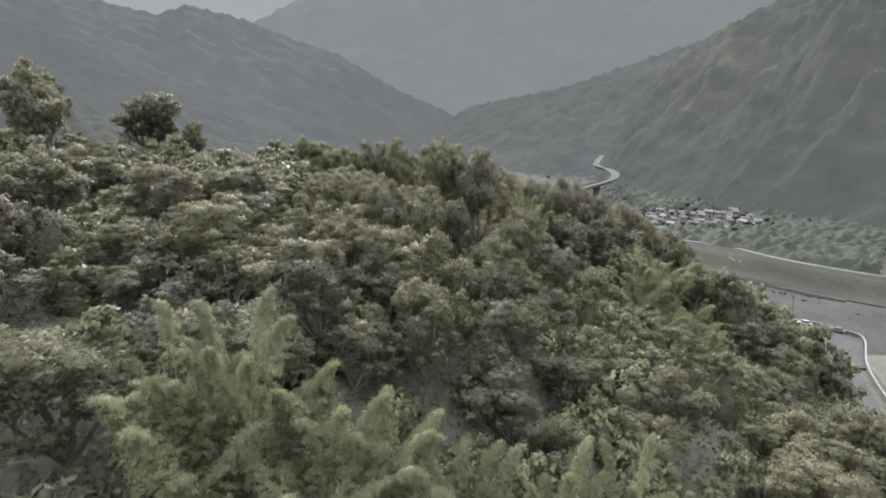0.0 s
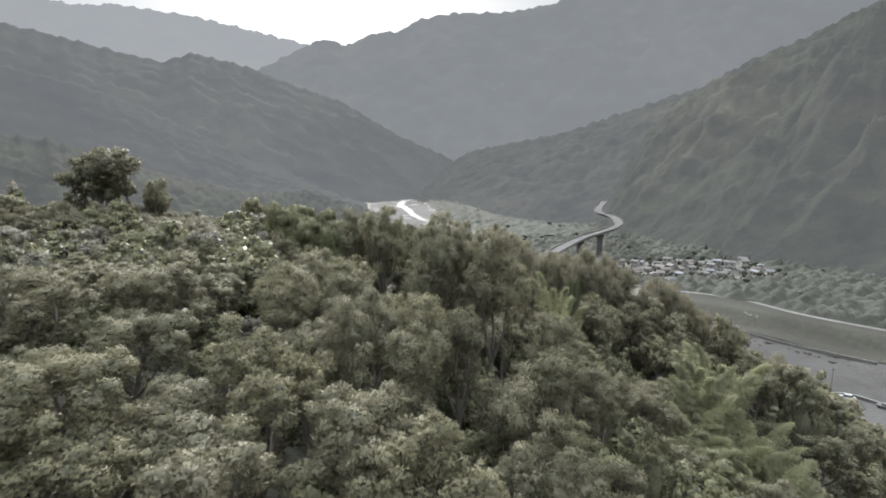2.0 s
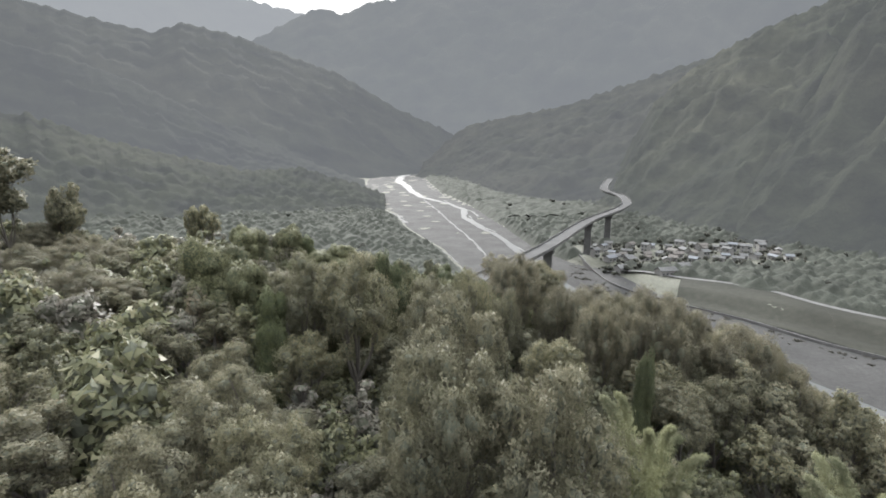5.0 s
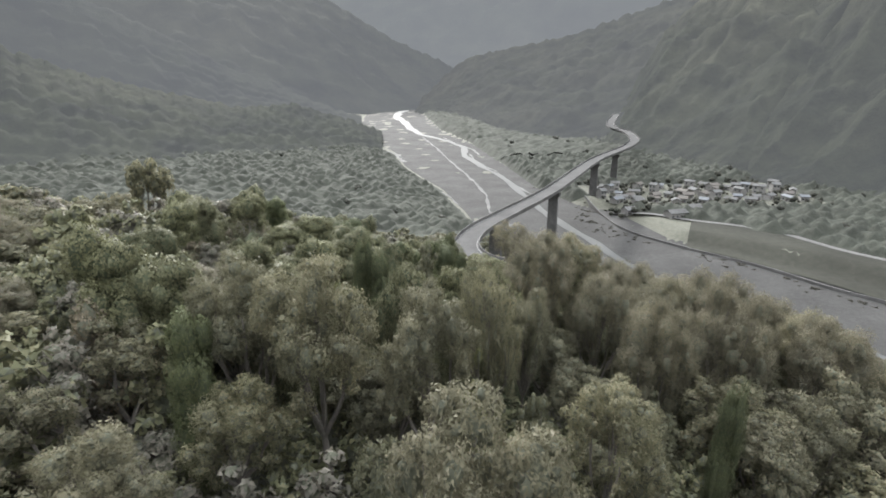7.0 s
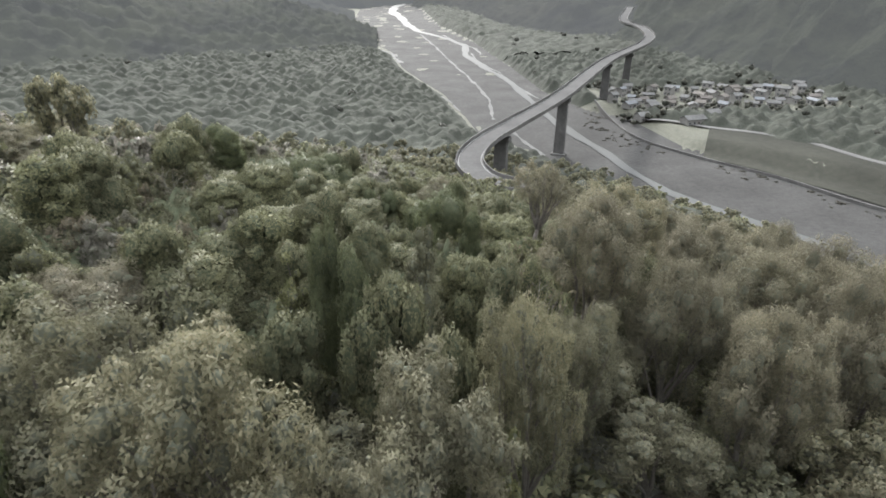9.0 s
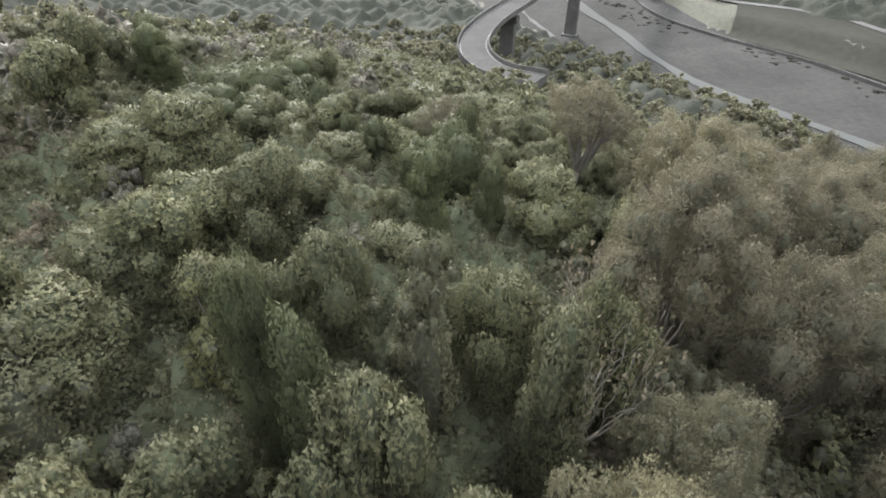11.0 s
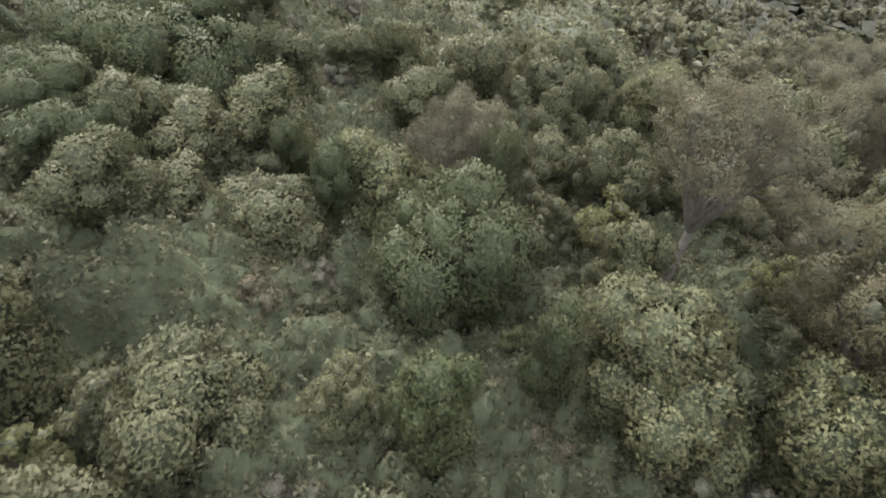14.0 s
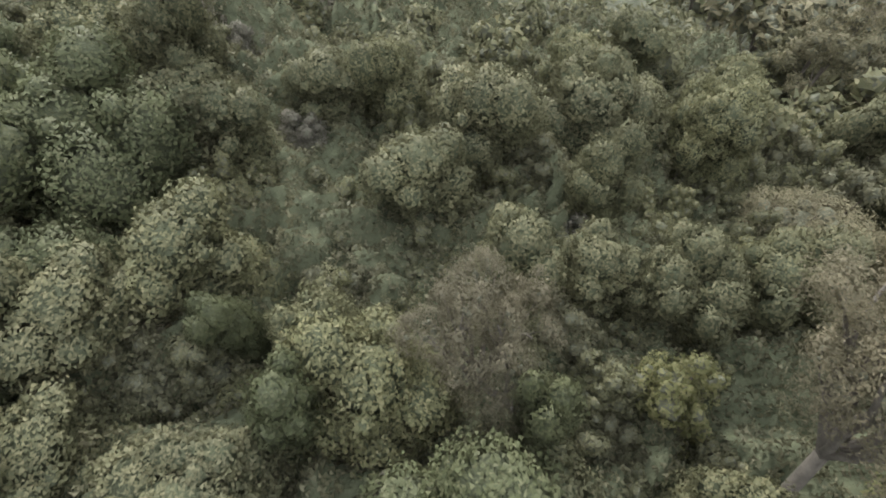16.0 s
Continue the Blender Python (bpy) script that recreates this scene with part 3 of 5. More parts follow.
def shrub_meshes(seed, height=4.0, width=1.6, count=9, per_area=95.0, leaf=(0.20, 0.15), mat="vine", hang=0.5, fine=1.0):
    """A mound of climbers or a broad-leaved bush: heaped rounded clumps down to the ground."""
    rng = np.random.default_rng(seed)
    clumps = []
    ex, ey = rng.uniform(0.75, 1.25), rng.uniform(0.75, 1.25)
    peak = rng.normal(size=2) * width * 0.25
    for i in range(count):
        a = i * 2.4 + rng.uniform(-0.6, 0.6)
        rr = width * math.sqrt((i + 0.2) / count) * rng.uniform(0.6, 1.1)
        x, y = rr * math.cos(a) * ex, rr * math.sin(a) * ey
        far = math.hypot(x - peak[0], y - peak[1]) / width
        z = height * (1 - 0.55 * min(far, 1.2) ** 1.4) * rng.uniform(0.72, 1.04)
        s = rng.uniform(0.26, 0.62) * (0.5 + 0.22 * width) * fine
        clumps.append((x, y, max(z - s * 0.8, 0.2), s * rng.uniform(0.8, 1.3), s * rng.uniform(0.8, 1.3), s * rng.uniform(0.6, 0.95 + hang)))
    clumps.append((peak[0] * 0.5, peak[1] * 0.5, height * 0.32, width * 0.75 * ex, width * 0.75 * ey, height * 0.42))
    P, N = shell_points(clumps, per_area, rng, -0.7)
    body = foliage_mesh("foliage", leaf_blades(P, N, *leaf, droop=0.4, spread=0.9, up=0.35, rng=rng), ball_faces(clumps, 0.72, 7, 4, rng), MAT[mat], MAT["core"])
    stems = [tube(bend((0, 0, -1.5), (rng.normal() * 0.2, rng.normal() * 0.2, height * 0.7), 0.15, 5, rng), np.linspace(0.12, 0.05, 5), 5)]
    for i in range(2):
        c = clumps[i]
        stems.append(tube(bend((0, 0, height * 0.3), c[:3], 0.15, 4, rng), np.linspace(0.06, 0.02, 4), 4))
    v, f = joined(stems)
    return mesh_of("stem", v, f, MAT["bark"], True), body


def column_meshes(seed, height=7.0, width=0.9, per_area=90.0, mat="vine"):
    """A broken trunk wrapped to the top in climbers."""
    rng = np.random.default_rng(seed)
    clumps, x, y = [], 0.0, 0.0
    for i in range(11):
        k = i / 10
        x, y = x + rng.normal() * 0.1, y + rng.normal() * 0.1
        s = width * (1.05 - 0.3 * k ** 3 + 0.35 * max(0, 0.3 - k)) * rng.uniform(0.8, 1.15)
        clumps.append((x + rng.normal() * 0.12, y + rng.normal() * 0.12, 0.5 + k * (height - 1.0), s, s, height * 0.1))
    for i in range(24):
        a, k = i * 2.4, rng.uniform(0.15, 0.98)
        s = rng.uniform(0.22, 0.42)
        clumps.append((x * k + width * 0.85 * math.cos(a), y * k + width * 0.85 * math.sin(a), height * k, s, s, s * rng.uniform(1.0, 2.0)))
    P, N = shell_points(clumps, per_area, rng, -0.8)
    body = foliage_mesh("foliage", leaf_blades(P, N, 0.105, 0.078, droop=0.7, spread=0.8, up=0.1, rng=rng), ball_faces(clumps, 0.68, 8, 5, rng), MAT[mat], MAT["core"])
    v, f = tube(bend((0, 0, -1.5), (x, y, height * 0.95), 0.1, 6, rng), np.linspace(0.3, 0.12, 6), 7)
    return mesh_of("trunk", v, f, MAT["bark"], True), body


def drape_meshes(seed, height=4.2, width=1.3, per_area=280.0, leaf=(0.10, 0.075), mat="vine", lean=0.0, lobes=5):
    """A dead tree or bush hung all round with climbers: a domed top, steep smooth sides and a skirt on the ground."""
    rng = np.random.default_rng(seed)
    clumps = []
    way = rng.uniform(0, 6.28)
    for k in np.linspace(0.12, 1.0, 6):
        r = width * (1.12 - 0.36 * k ** 2.2) * rng.uniform(0.9, 1.1)
        o = lean * k * k
        clumps.append((o * math.cos(way) + rng.normal() * 0.08 * width, o * math.sin(way) + rng.normal() * 0.08 * width, k * height - 0.62 * r * k, r, r * rng.uniform(0.85, 1.1), max(0.62 * r, height * 0.16)))
    tx, ty = clumps[-1][:2]
    for i in range(lobes):
        a = i * 2.4 + rng.uniform(-0.5, 0.5)
        r = width * rng.uniform(0.34, 0.6)
        z = height * rng.uniform(0.45, 0.92)
        clumps.append((tx * 0.7 + math.cos(a) * width * 0.75, ty * 0.7 + math.sin(a) * width * 0.75, z, r, r, r * rng.uniform(0.9, 1.7)))
    for i in range(9):
        a, r = i * 2.4 + rng.uniform(-0.4, 0.4), rng.uniform(0.16, 0.3) * (0.6 + 0.4 * width)
        q = width * rng.uniform(0.1, 0.8)
        clumps.append((tx + q * math.cos(a), ty + q * math.sin(a), height * (1.0 - 0.22 * (q / width) ** 2) - 0.1, r, r, r * rng.uniform(0.7, 1.3)))
    P, N = shell_points(clumps, per_area, rng, -0.85, 0.62)
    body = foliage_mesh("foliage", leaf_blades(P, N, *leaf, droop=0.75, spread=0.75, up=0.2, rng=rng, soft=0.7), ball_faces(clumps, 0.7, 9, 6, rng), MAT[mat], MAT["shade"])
    v, f = tube(bend((0, 0, -1.5), (tx, ty, height * 0.9), 0.1, 6, rng), np.linspace(0.2, 0.08, 6), 6)
    return mesh_of("trunk", v, f, MAT["bark"], True), body


def bare_meshes(seed, height=7.5):
    """A half-dead tree: pale crooked branches with a few dry leaves left."""
    rng = np.random.default_rng(seed)
    pieces, ends = [], []

    def grow(p, d, length, r, level):
        q = p + d * length
        line = bend(p, q, length * 0.07, 5, rng)
        pieces.append(tube(line, np.linspace(r, r * 0.6, 5), 6 if level < 2 else 4))
        if level == 4:
            ends.append(q)
            return
        for _ in range(3 if level < 3 else 2):
            d2 = unit(d + rng.normal(size=3) * 0.52 + np.array([0, 0, 0.12]))
            grow(line[-1] if rng.random() < 0.6 else line[3], d2, length * rng.uniform(0.6, 0.82), r * 0.58, level + 1)

    grow(np.array([0, 0, -1.0]), unit(np.array([rng.normal() * 0.12, rng.normal() * 0.12, 1.0])), height * 0.36, 0.12, 0)
    v, f = joined(pieces)
    E = np.array(ends)
    P = (E[:, None] + rng.normal(size=(len(E), 5, 3)) * 0.4).reshape(-1, 3)
    lv = leaf_blades(P, rng.normal(size=P.shape), 0.2, 0.12, rng=rng)
    return mesh_of("trunk", v, f, MAT["pale_bark"], True), mesh_of("foliage", *lv[:2], MAT["dry"])


def bamboo_meshes(seed, height=11.0):
    """One arching culm and its plume of fine leaves."""
    rng = np.random.default_rng(seed)
    s = np.linspace(0, 1, 18)
    out = rng.uniform(1.1, 2.6)
    path = np.stack([out * (0.25 * s + s ** 3.2), 0.2 * np.sin(s * 5), height * (s - 0.17 * s ** 5)], 1)
    culm = mesh_of("culm", *tube(path, np.linspace(0.055, 0.01, 18), 6), MAT["culm"], True)
    nodes, each = 250, 16
    u = np.sort(rng.beta(1.7, 1.0, nodes)) * 0.74 + 0.26
    C = np.stack([np.interp(u, s, path[:, i]) for i in range(3)], 1)
    wide = 1.15 * np.clip((1.08 - u) / 0.42, 0.2, 1.0) * rng.uniform(0.15, 1.0, nodes)
    a = np.arange(nodes) * 2.4 + rng.normal(size=nodes) * 0.4
    C = C + np.stack([wide * np.cos(a), wide * np.sin(a), 0.25 * wide - 0.3 * wide ** 2], 1)
    off = rng.normal(size=(nodes, each, 3)) * np.array([0.12, 0.12, 0.06])
    out_way = np.stack([np.cos(a), np.sin(a), np.full(nodes, 0.9)], 1)
    N = (np.repeat(out_way[:, None], each, 1) + off * 2.0).reshape(-1, 3)
    v, f, n = leaf_blades((C[:, None] + off).reshape(-1, 3), N, 0.24, 0.062, droop=0.55, spread=0.9, up=0.35, rng=rng, soft=0.6)
    return culm, mesh_of("foliage", v, f, MAT["bamboo"], True, n)


def plant(name, meshes, names, m, label, category, group):
    base = new(name)
    base.empty_display_size = 0.3
    for me, part_name in zip(meshes, names):
        ob = new(part_name, me)
        ob.parent = base
    base.matrix_basis = m
    return tagged(base, label, category, group)


def stand(x, y, scale=1.0, turn=0.0, tilt=0.0, tilt_way=0.0, sink=0.2, zscale=None):
    """A pose on the land, with a lean."""
    z = float(land(np.array(x), np.array(y))) - sink
    rot = Matrix.Rotation(tilt_way, 4, "Z") @ Matrix.Rotation(tilt, 4, "Y") @ Matrix.Rotation(turn - tilt_way, 4, "Z")
    return Matrix.Translation((x, y, z)) @ rot @ Matrix.Diagonal((scale, scale, zscale or scale, 1))


KIT = {}


def kit(kind, variants):
    KIT[kind] = variants


kit("acacia", [acacia_meshes(10 + i, 10.5, 2.2 + 0.2 * (i % 3), 5 + i % 3, 70.0, (0.21, 0.10), flat=0.3 * (i % 2), core=0.42, soft=0.68, inner=0.35, full=1.02, lobes=3) for i in range(6)])
kit("acacia_near", [acacia_meshes(15 + i, 10.5, 2.3, 6, 125.0, (0.145, 0.07), core=0.4, soft=0.68, inner=0.35, full=1.0, lobes=3) for i in range(4)])
kit("acacia_mid", [acacia_meshes(20 + i, 10.5, 2.4, 6, 26.0, (0.34, 0.18), core=0.5, soft=0.68, inner=0.4, full=1.02, lobes=2) for i in range(5)])
kit("acacia_far", [acacia_meshes(30 + i, 10.5, 2.5, 5, 4.2, (0.9, 0.5), core=0.75) for i in range(5)])
kit("acacia_brown", [acacia_meshes(40 + i, 9.5, 2.9, 10, 200.0, (0.13, 0.05), "feathery", 0.8, 0.36, soft=0.66, inner=0.3) for i in range(4)])
kit("acacia_open", [acacia_meshes(48, 9.8, 2.2, 12, 200.0, (0.11, 0.045), "feathery", 0.5, 0.15, 0.55, soft=0.7, inner=0.12, lobes=1)])
kit("acacia_round", [acacia_meshes(55, 9.5, 2.4, 12, 190.0, (0.10, 0.05), "acacia", 0.6, 0.25, soft=0.72, inner=0.3, lobes=3)])
kit("broad", [shrub_meshes(50 + i, 6.5, 2.0, 26, 120.0, (0.15, 0.105), "broad", fine=0.7) for i in range(4)])
kit("mound", [shrub_meshes(60 + i, 3.4 + 0.4 * (i % 3), 1.4 + 0.25 * (i % 3), 24 + 4 * (i % 3), 250.0, (0.10, 0.074), fine=0.72) for i in range(5)])
kit("mound_far", [shrub_meshes(70 + i, 3.8, 1.8, 8, 9.0, (0.55, 0.38)) for i in range(5)] + [shrub_meshes(170 + i, 3.8, 1.8, 8, 9.0, (0.55, 0.38), "pale") for i in range(3)])
kit("mound_pale", [shrub_meshes(65 + i, 3.6, 1.5, 28, 250.0, (0.10, 0.074), mat="pale", fine=0.7) for i in range(2)])
kit("mound_mid", [shrub_meshes(75 + i, 3.6, 1.6, 14, 40.0, (0.25, 0.18), fine=0.75) for i in range(5)] + [shrub_meshes(175 + i, 3.6, 1.6, 14, 52.0, (0.21, 0.15), "pale", fine=0.75) for i in range(3)])
kit("mound_dry", [shrub_meshes(68 + i, 2.6, 1.4, 26, 240.0, (0.095, 0.07), mat="dry", fine=0.7) for i in range(2)])
kit("bush", [shrub_meshes(260 + i, 3.6, 1.4 + 0.2 * (i % 3), 26 + 3 * (i % 3), 250.0, (0.105, 0.068), "broad" if i % 3 == 2 else "vine", fine=0.7) for i in range(4)])
kit("bright", [shrub_meshes(80 + i, 3.2, 1.2, 16, 230.0, (0.11, 0.08), "bright", fine=0.75) for i in range(2)])
kit("column", [column_meshes(90 + i, 6.8, 0.62 + 0.12 * (i % 2), 230.0) for i in range(4)])
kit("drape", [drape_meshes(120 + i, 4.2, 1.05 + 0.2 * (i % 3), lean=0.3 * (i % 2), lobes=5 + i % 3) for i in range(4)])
# towers and thickets wear the leaf colour with shade already painted in
kit("drape_dark", [drape_meshes(140 + i, 4.6, 0.95 + 0.15 * i, mat="vine_shaded", lobes=3 + i) for i in range(3)])
kit("thicket", [drape_meshes(150 + i, 4.4, 1.9, 240.0, (0.11, 0.08), "vine_shaded", lobes=12) for i in range(2)])
kit("bare", [bare_meshes(100 + i) for i in range(2)])
NAMES = {
    "acacia": ("acacia_tree", ("trunk", "crown"), "feathery olive-green tree with dark forking limbs", "tree", "trees on the hillside"),
    "acacia_near": ("acacia_tree", ("trunk", "crown"), "feathery olive-green tree with dark forking limbs", "tree", "trees on the hillside"),
    "acacia_mid": ("acacia_tree", ("trunk", "crown"), "feathery olive-green tree on the wooded slope", "tree", "trees on the hillside"),
    "acacia_far": ("acacia_tree", ("trunk", "crown"), "feathery olive-green tree on the wooded slope", "tree", "trees on the hillside"),
    "acacia_brown": ("acacia_tree", ("trunk", "crown"), "wide-crowned brownish olive tree with fine foliage", "tree", "trees on the hillside"),
    "acacia_open": ("acacia_tree", ("trunk", "crown"), "leaning brownish tree with a fine open crown", "tree", "trees on the hillside"),
    "acacia_round": ("acacia_tree", ("trunk", "crown"), "round-crowned pale olive tree with fine foliage", "tree", "trees on the hillside"),
    "drape": ("vine_draped_bush", ("trunk", "foliage"), "domed bush hung with green vines to the ground", "bush", "vine-draped bushes"),
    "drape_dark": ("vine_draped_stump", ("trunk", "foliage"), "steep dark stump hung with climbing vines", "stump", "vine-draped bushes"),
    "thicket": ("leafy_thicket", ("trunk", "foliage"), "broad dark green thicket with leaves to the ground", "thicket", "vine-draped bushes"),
    "broad": ("broadleaf_tree", ("stem", "foliage"), "dense dark green broad-leaved tree", "tree", "trees on the hillside"),
    "mound": ("vine_covered_shrub", ("stem", "foliage"), "rounded shrub smothered in green climbing vines", "shrub", "vine-covered shrubs"),
    "mound_pale": ("vine_covered_shrub", ("stem", "foliage"), "rounded shrub under pale grey-green climbers", "shrub", "vine-covered shrubs"),
    "mound_dry": ("dry_shrub", ("stem", "foliage"), "low shrub with brownish withered leaves", "shrub", "vine-covered shrubs"),
    "mound_far": ("vine_covered_shrub", ("stem", "foliage"), "rounded shrub smothered in green climbing vines", "shrub", "vine-covered shrubs"),
    "bush": ("leafy_bush", ("stem", "foliage"), "leafy green bush half covered by vines", "bush", "leafy bushes"),
    "bright": ("young_shrub", ("stem", "foliage"), "bright yellow-green young shrub among vines", "shrub", "bright shrubs"),
    "column": ("vine_covered_tree", ("trunk", "foliage"), "broken tree trunk wrapped in climbing vines", "tree", "vine-covered trunks"),
    "bare": ("bare_tree", ("trunk", "foliage"), "half-dead tree with pale bare crooked branches", "tree", "bare trees"),
}
HEIGHT = {"acacia": 11.8, "acacia_near": 11.8, "acacia_mid": 11.8, "acacia_far": 10.5, "acacia_brown": 10.4, "acacia_open": 9.8, "acacia_round": 10.8, "drape": 4.2, "drape_dark": 4.6, "thicket": 4.4, "broad": 6.5, "mound": 3.8, "mound_pale": 3.6, "mound_dry": 2.6, "bush": 3.6, "mound_mid": 3.6, "mound_far": 3.8, "bright": 3.2, "column": 7.0, "bare": 7.5}
TAKEN = []


def put(kind, x, y, scale=1.0, tilt=0.0, tilt_way=0.0, sink=0.2, radius=1.0, zscale=None, variant=None):
    name, parts, label, category, group = NAMES[kind]
    v = KIT[kind][int(RNG.integers(len(KIT[kind]))) if variant is None else variant]
    TAKEN.append((x, y, radius))
    return plant(name, v, parts, stand(x, y, scale, RNG.uniform(0, 6.28), tilt, tilt_way, sink, zscale), label, category, group)


def top_to(kind, x, y, top, **kw):
    """A plant whose tip reaches a given height."""
    h = (top - float(land(np.array(x), np.array(y))) + 0.2) / HEIGHT[kind]
    w = kw.pop("scale", h)
    return put(kind, x, y, min(max(w, 0.8 * h), 1.5 * h), zscale=h, **kw)


def tall(kind, x, y, top, width, radius):
    """A plant of a given width whose tip reaches a given height."""
    h = (top - float(land(np.array(x), np.array(y))) + 0.2) / HEIGHT[kind]
    return put(kind, x, y, width, zscale=h, radius=radius)


def free(x, y, r):
    return all((x - a) ** 2 + (y - b) ** 2 > (0.5 * (r + c)) ** 2 for a, b, c in TAKEN)


# ---- plants that stand out, at their places ----
RIDGE_TREES = ((-7.0, 81.6, 76.0, 1.0), (-11.5, 84, 75.0, 0.95), (-0.7, 67.5, 76.3, 0.95), (0.0, 62.6, 76.0, 1.0), (4.4, 62.4, 75.2, 1.0), (-1.1, 82.0, 73.8, 0.9), (7.5, 79.5, 69.5, 0.9), (-10.8, 66, 72.5, 0.9), (-53.9, 103.6, 84.2, 1.7), (-56.0, 105.0, 81.6, 1.3), (-51.8, 105.5, 80.5, 0.9), (-49.5, 112.4, 78.6, 0.8), (-50.5, 113.5, 76.5, 0.8), (-37.5, 122.3, 75.3, 0.8), (-60, 84, 85.5, 1.3), (-64, 86, 87.0, 1.3), (-67, 91, 87.0, 1.3), (-57, 81, 82.5, 1.1))
SLOPE_TREES = ((-7, 58, 72.0, 0.95), (-12.4, 60.9, 72.0, 0.9), (-4.6, 49.6, 73.2, 0.95), (-2.0, 50.8, 72.8, 0.9), (1.2, 54.2, 70.4, 0.95), (8.2, 60, 69.0, 0.9), (-2.2, 46.4, 71.6, 0.9), (4.5, 48, 69.5, 0.95), (-13, 45, 71, 0.9), (-8.5, 41, 70, 0.9), (12.5, 56.6, 65.0, 0.9), (12, 47, 62.5, 0.9), (-0.2, 37.4, 70.0, 1.0), (-0.7, 31.4, 67.4, 0.9), (5.0, 35.8, 65.3, 0.95), (-5.6, 30.3, 65.7, 1.0), (3.0, 41.5, 68.0, 0.9))
FRONT_TREES = ((-17.3, 26.5, 65.3, 1.15), (-21.6, 27.0, 65.2, 1.15), (-14.6, 29.0, 64.0, 1.0), (-20.5, 34, 67.5, 1.0), (9, 36, 61.0, 0.85), (13, 40, 59.0, 0.85), (8.3, 28.5, 60.5, 1.0), (13, 32, 58.0, 1.0), (17, 30, 55.0, 1.0), (21, 36, 54.0, 1.0), (28, 42, 50.5, 1.0), (34, 50, 49.5, 1.0), (17, 46, 57.0, 1.0), (22, 49, 54.0, 1.0))
for x, y, top, sc in RIDGE_TREES:
    tall("acacia_near" if abs(x) < 26 else "acacia_mid", x, y, top + 0.7, sc * 1.08, 3.2)
for x, y, top, sc in SLOPE_TREES + FRONT_TREES:
    top_to("acacia_near" if abs(x) < 17 and y > 48 else "acacia" if abs(x) < 26 else "acacia_mid", x, y, top, scale=sc, radius=4.0)
for x, y, top, sc in ((7.3, 97.2, 72.2, 1.0), (10.6, 105.4, 69.6, 1.0), (17.9, 106, 66.8, 1.1), (18.5, 99.0, 67.6, 1.1), (20.6, 93.5, 68.8, 1.05), (11.9, 96.0, 69.2, 0.9), (14.5, 91, 69.0, 0.95), (21.7, 100, 67.8, 1.05), (33.2, 99.2, 64.2, 1.15), (27.0, 104, 65.5, 1.1), (26, 113, 62.5, 1.15), (31, 119, 60.5, 1.2), (20.9, 121, 61.5, 1.1), (51.8, 149.2, 47.8, 0.7)):
    tall("acacia_brown", x, y, top, sc * 0.92, 1.8)
for x, y, top, sc in ((2.7, 86.8, 73.7, 0.62), (4.9, 90.8, 70.6, 0.6)):
    tall("acacia_round", x, y, top, sc, 2.2)
put("acacia_open", 5.2, 108.4, 1.0, tilt=0.6, tilt_way=0.92, sink=0.3, radius=1.0)
put("acacia_open", -1.0, 111.8, 0.62, sink=0.2, radius=1.5, zscale=0.74)
TAKEN.extend([(9.0, 113.2, 1.6), (8.0, 111.6, 2.0)])
TOWERS = [(7.4, 111.2), (9.0, 113.3), (-0.8, 111.6)]
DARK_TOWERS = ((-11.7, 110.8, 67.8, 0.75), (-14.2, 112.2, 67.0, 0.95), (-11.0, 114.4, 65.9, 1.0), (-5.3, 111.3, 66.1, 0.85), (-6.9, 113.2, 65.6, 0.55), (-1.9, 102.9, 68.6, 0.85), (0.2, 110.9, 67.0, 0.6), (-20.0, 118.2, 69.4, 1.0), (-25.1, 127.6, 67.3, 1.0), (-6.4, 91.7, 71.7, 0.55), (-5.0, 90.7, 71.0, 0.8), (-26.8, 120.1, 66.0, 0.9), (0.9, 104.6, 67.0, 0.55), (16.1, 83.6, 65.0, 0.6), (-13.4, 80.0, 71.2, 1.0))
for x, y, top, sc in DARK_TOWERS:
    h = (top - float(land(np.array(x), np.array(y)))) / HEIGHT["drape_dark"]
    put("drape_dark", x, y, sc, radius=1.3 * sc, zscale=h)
    TOWERS.append((x, y))
GREEN_DOMES = ((-8.2, 115.0, 65.8, 1.35), (-4.9, 113.1, 64.9, 0.8), (-9.8, 110.3, 66.3, 1.1), (-6.9, 109.2, 66.2, 1.0), (-2.8, 119.2, 63.2, 1.4), (-0.7, 122.4, 62.8, 1.4), (3.8, 119.8, 61.4, 1.0), (4.6, 115.1, 62.4, 0.9), (-13.4, 115.7, 65.2, 0.8), (-8.9, 99.6, 70.2, 1.2), (-4.8, 93.9, 70.9, 1.0), (-3.1, 89.0, 70.8, 1.1), (1.6, 91.4, 70.4, 0.9), (-10.8, 96.5, 70.5, 1.2), (-15.5, 107.5, 68.2, 1.2), (-18.6, 104.0, 69.0, 0.9), (4.3, 124.6, 60.0, 1.3), (8.5, 131.5, 56.9, 1.4), (-6.0, 123.5, 62.6, 1.2), (-10.0, 121.0, 64.0, 1.2))
LOW_DOMES = ((-4.0, 88.2, 69.6, 1.0), (-7.2, 88.6, 69.4, 1.1), (-0.8, 87.4, 69.4, 1.0), (-9.6, 87.2, 69.8, 1.1), (0.4, 94.4, 69.0, 0.9), (-7.6, 95.2, 69.4, 1.0), (4.4, 94.2, 68.2, 0.9))
for x, y, top, sc in GREEN_DOMES + LOW_DOMES:
    h = (top - float(land(np.array(x), np.array(y)))) / HEIGHT["drape"]
    put("drape", x, y, sc, radius=1.4 * sc, zscale=h)
    TOWERS.append((x, y))
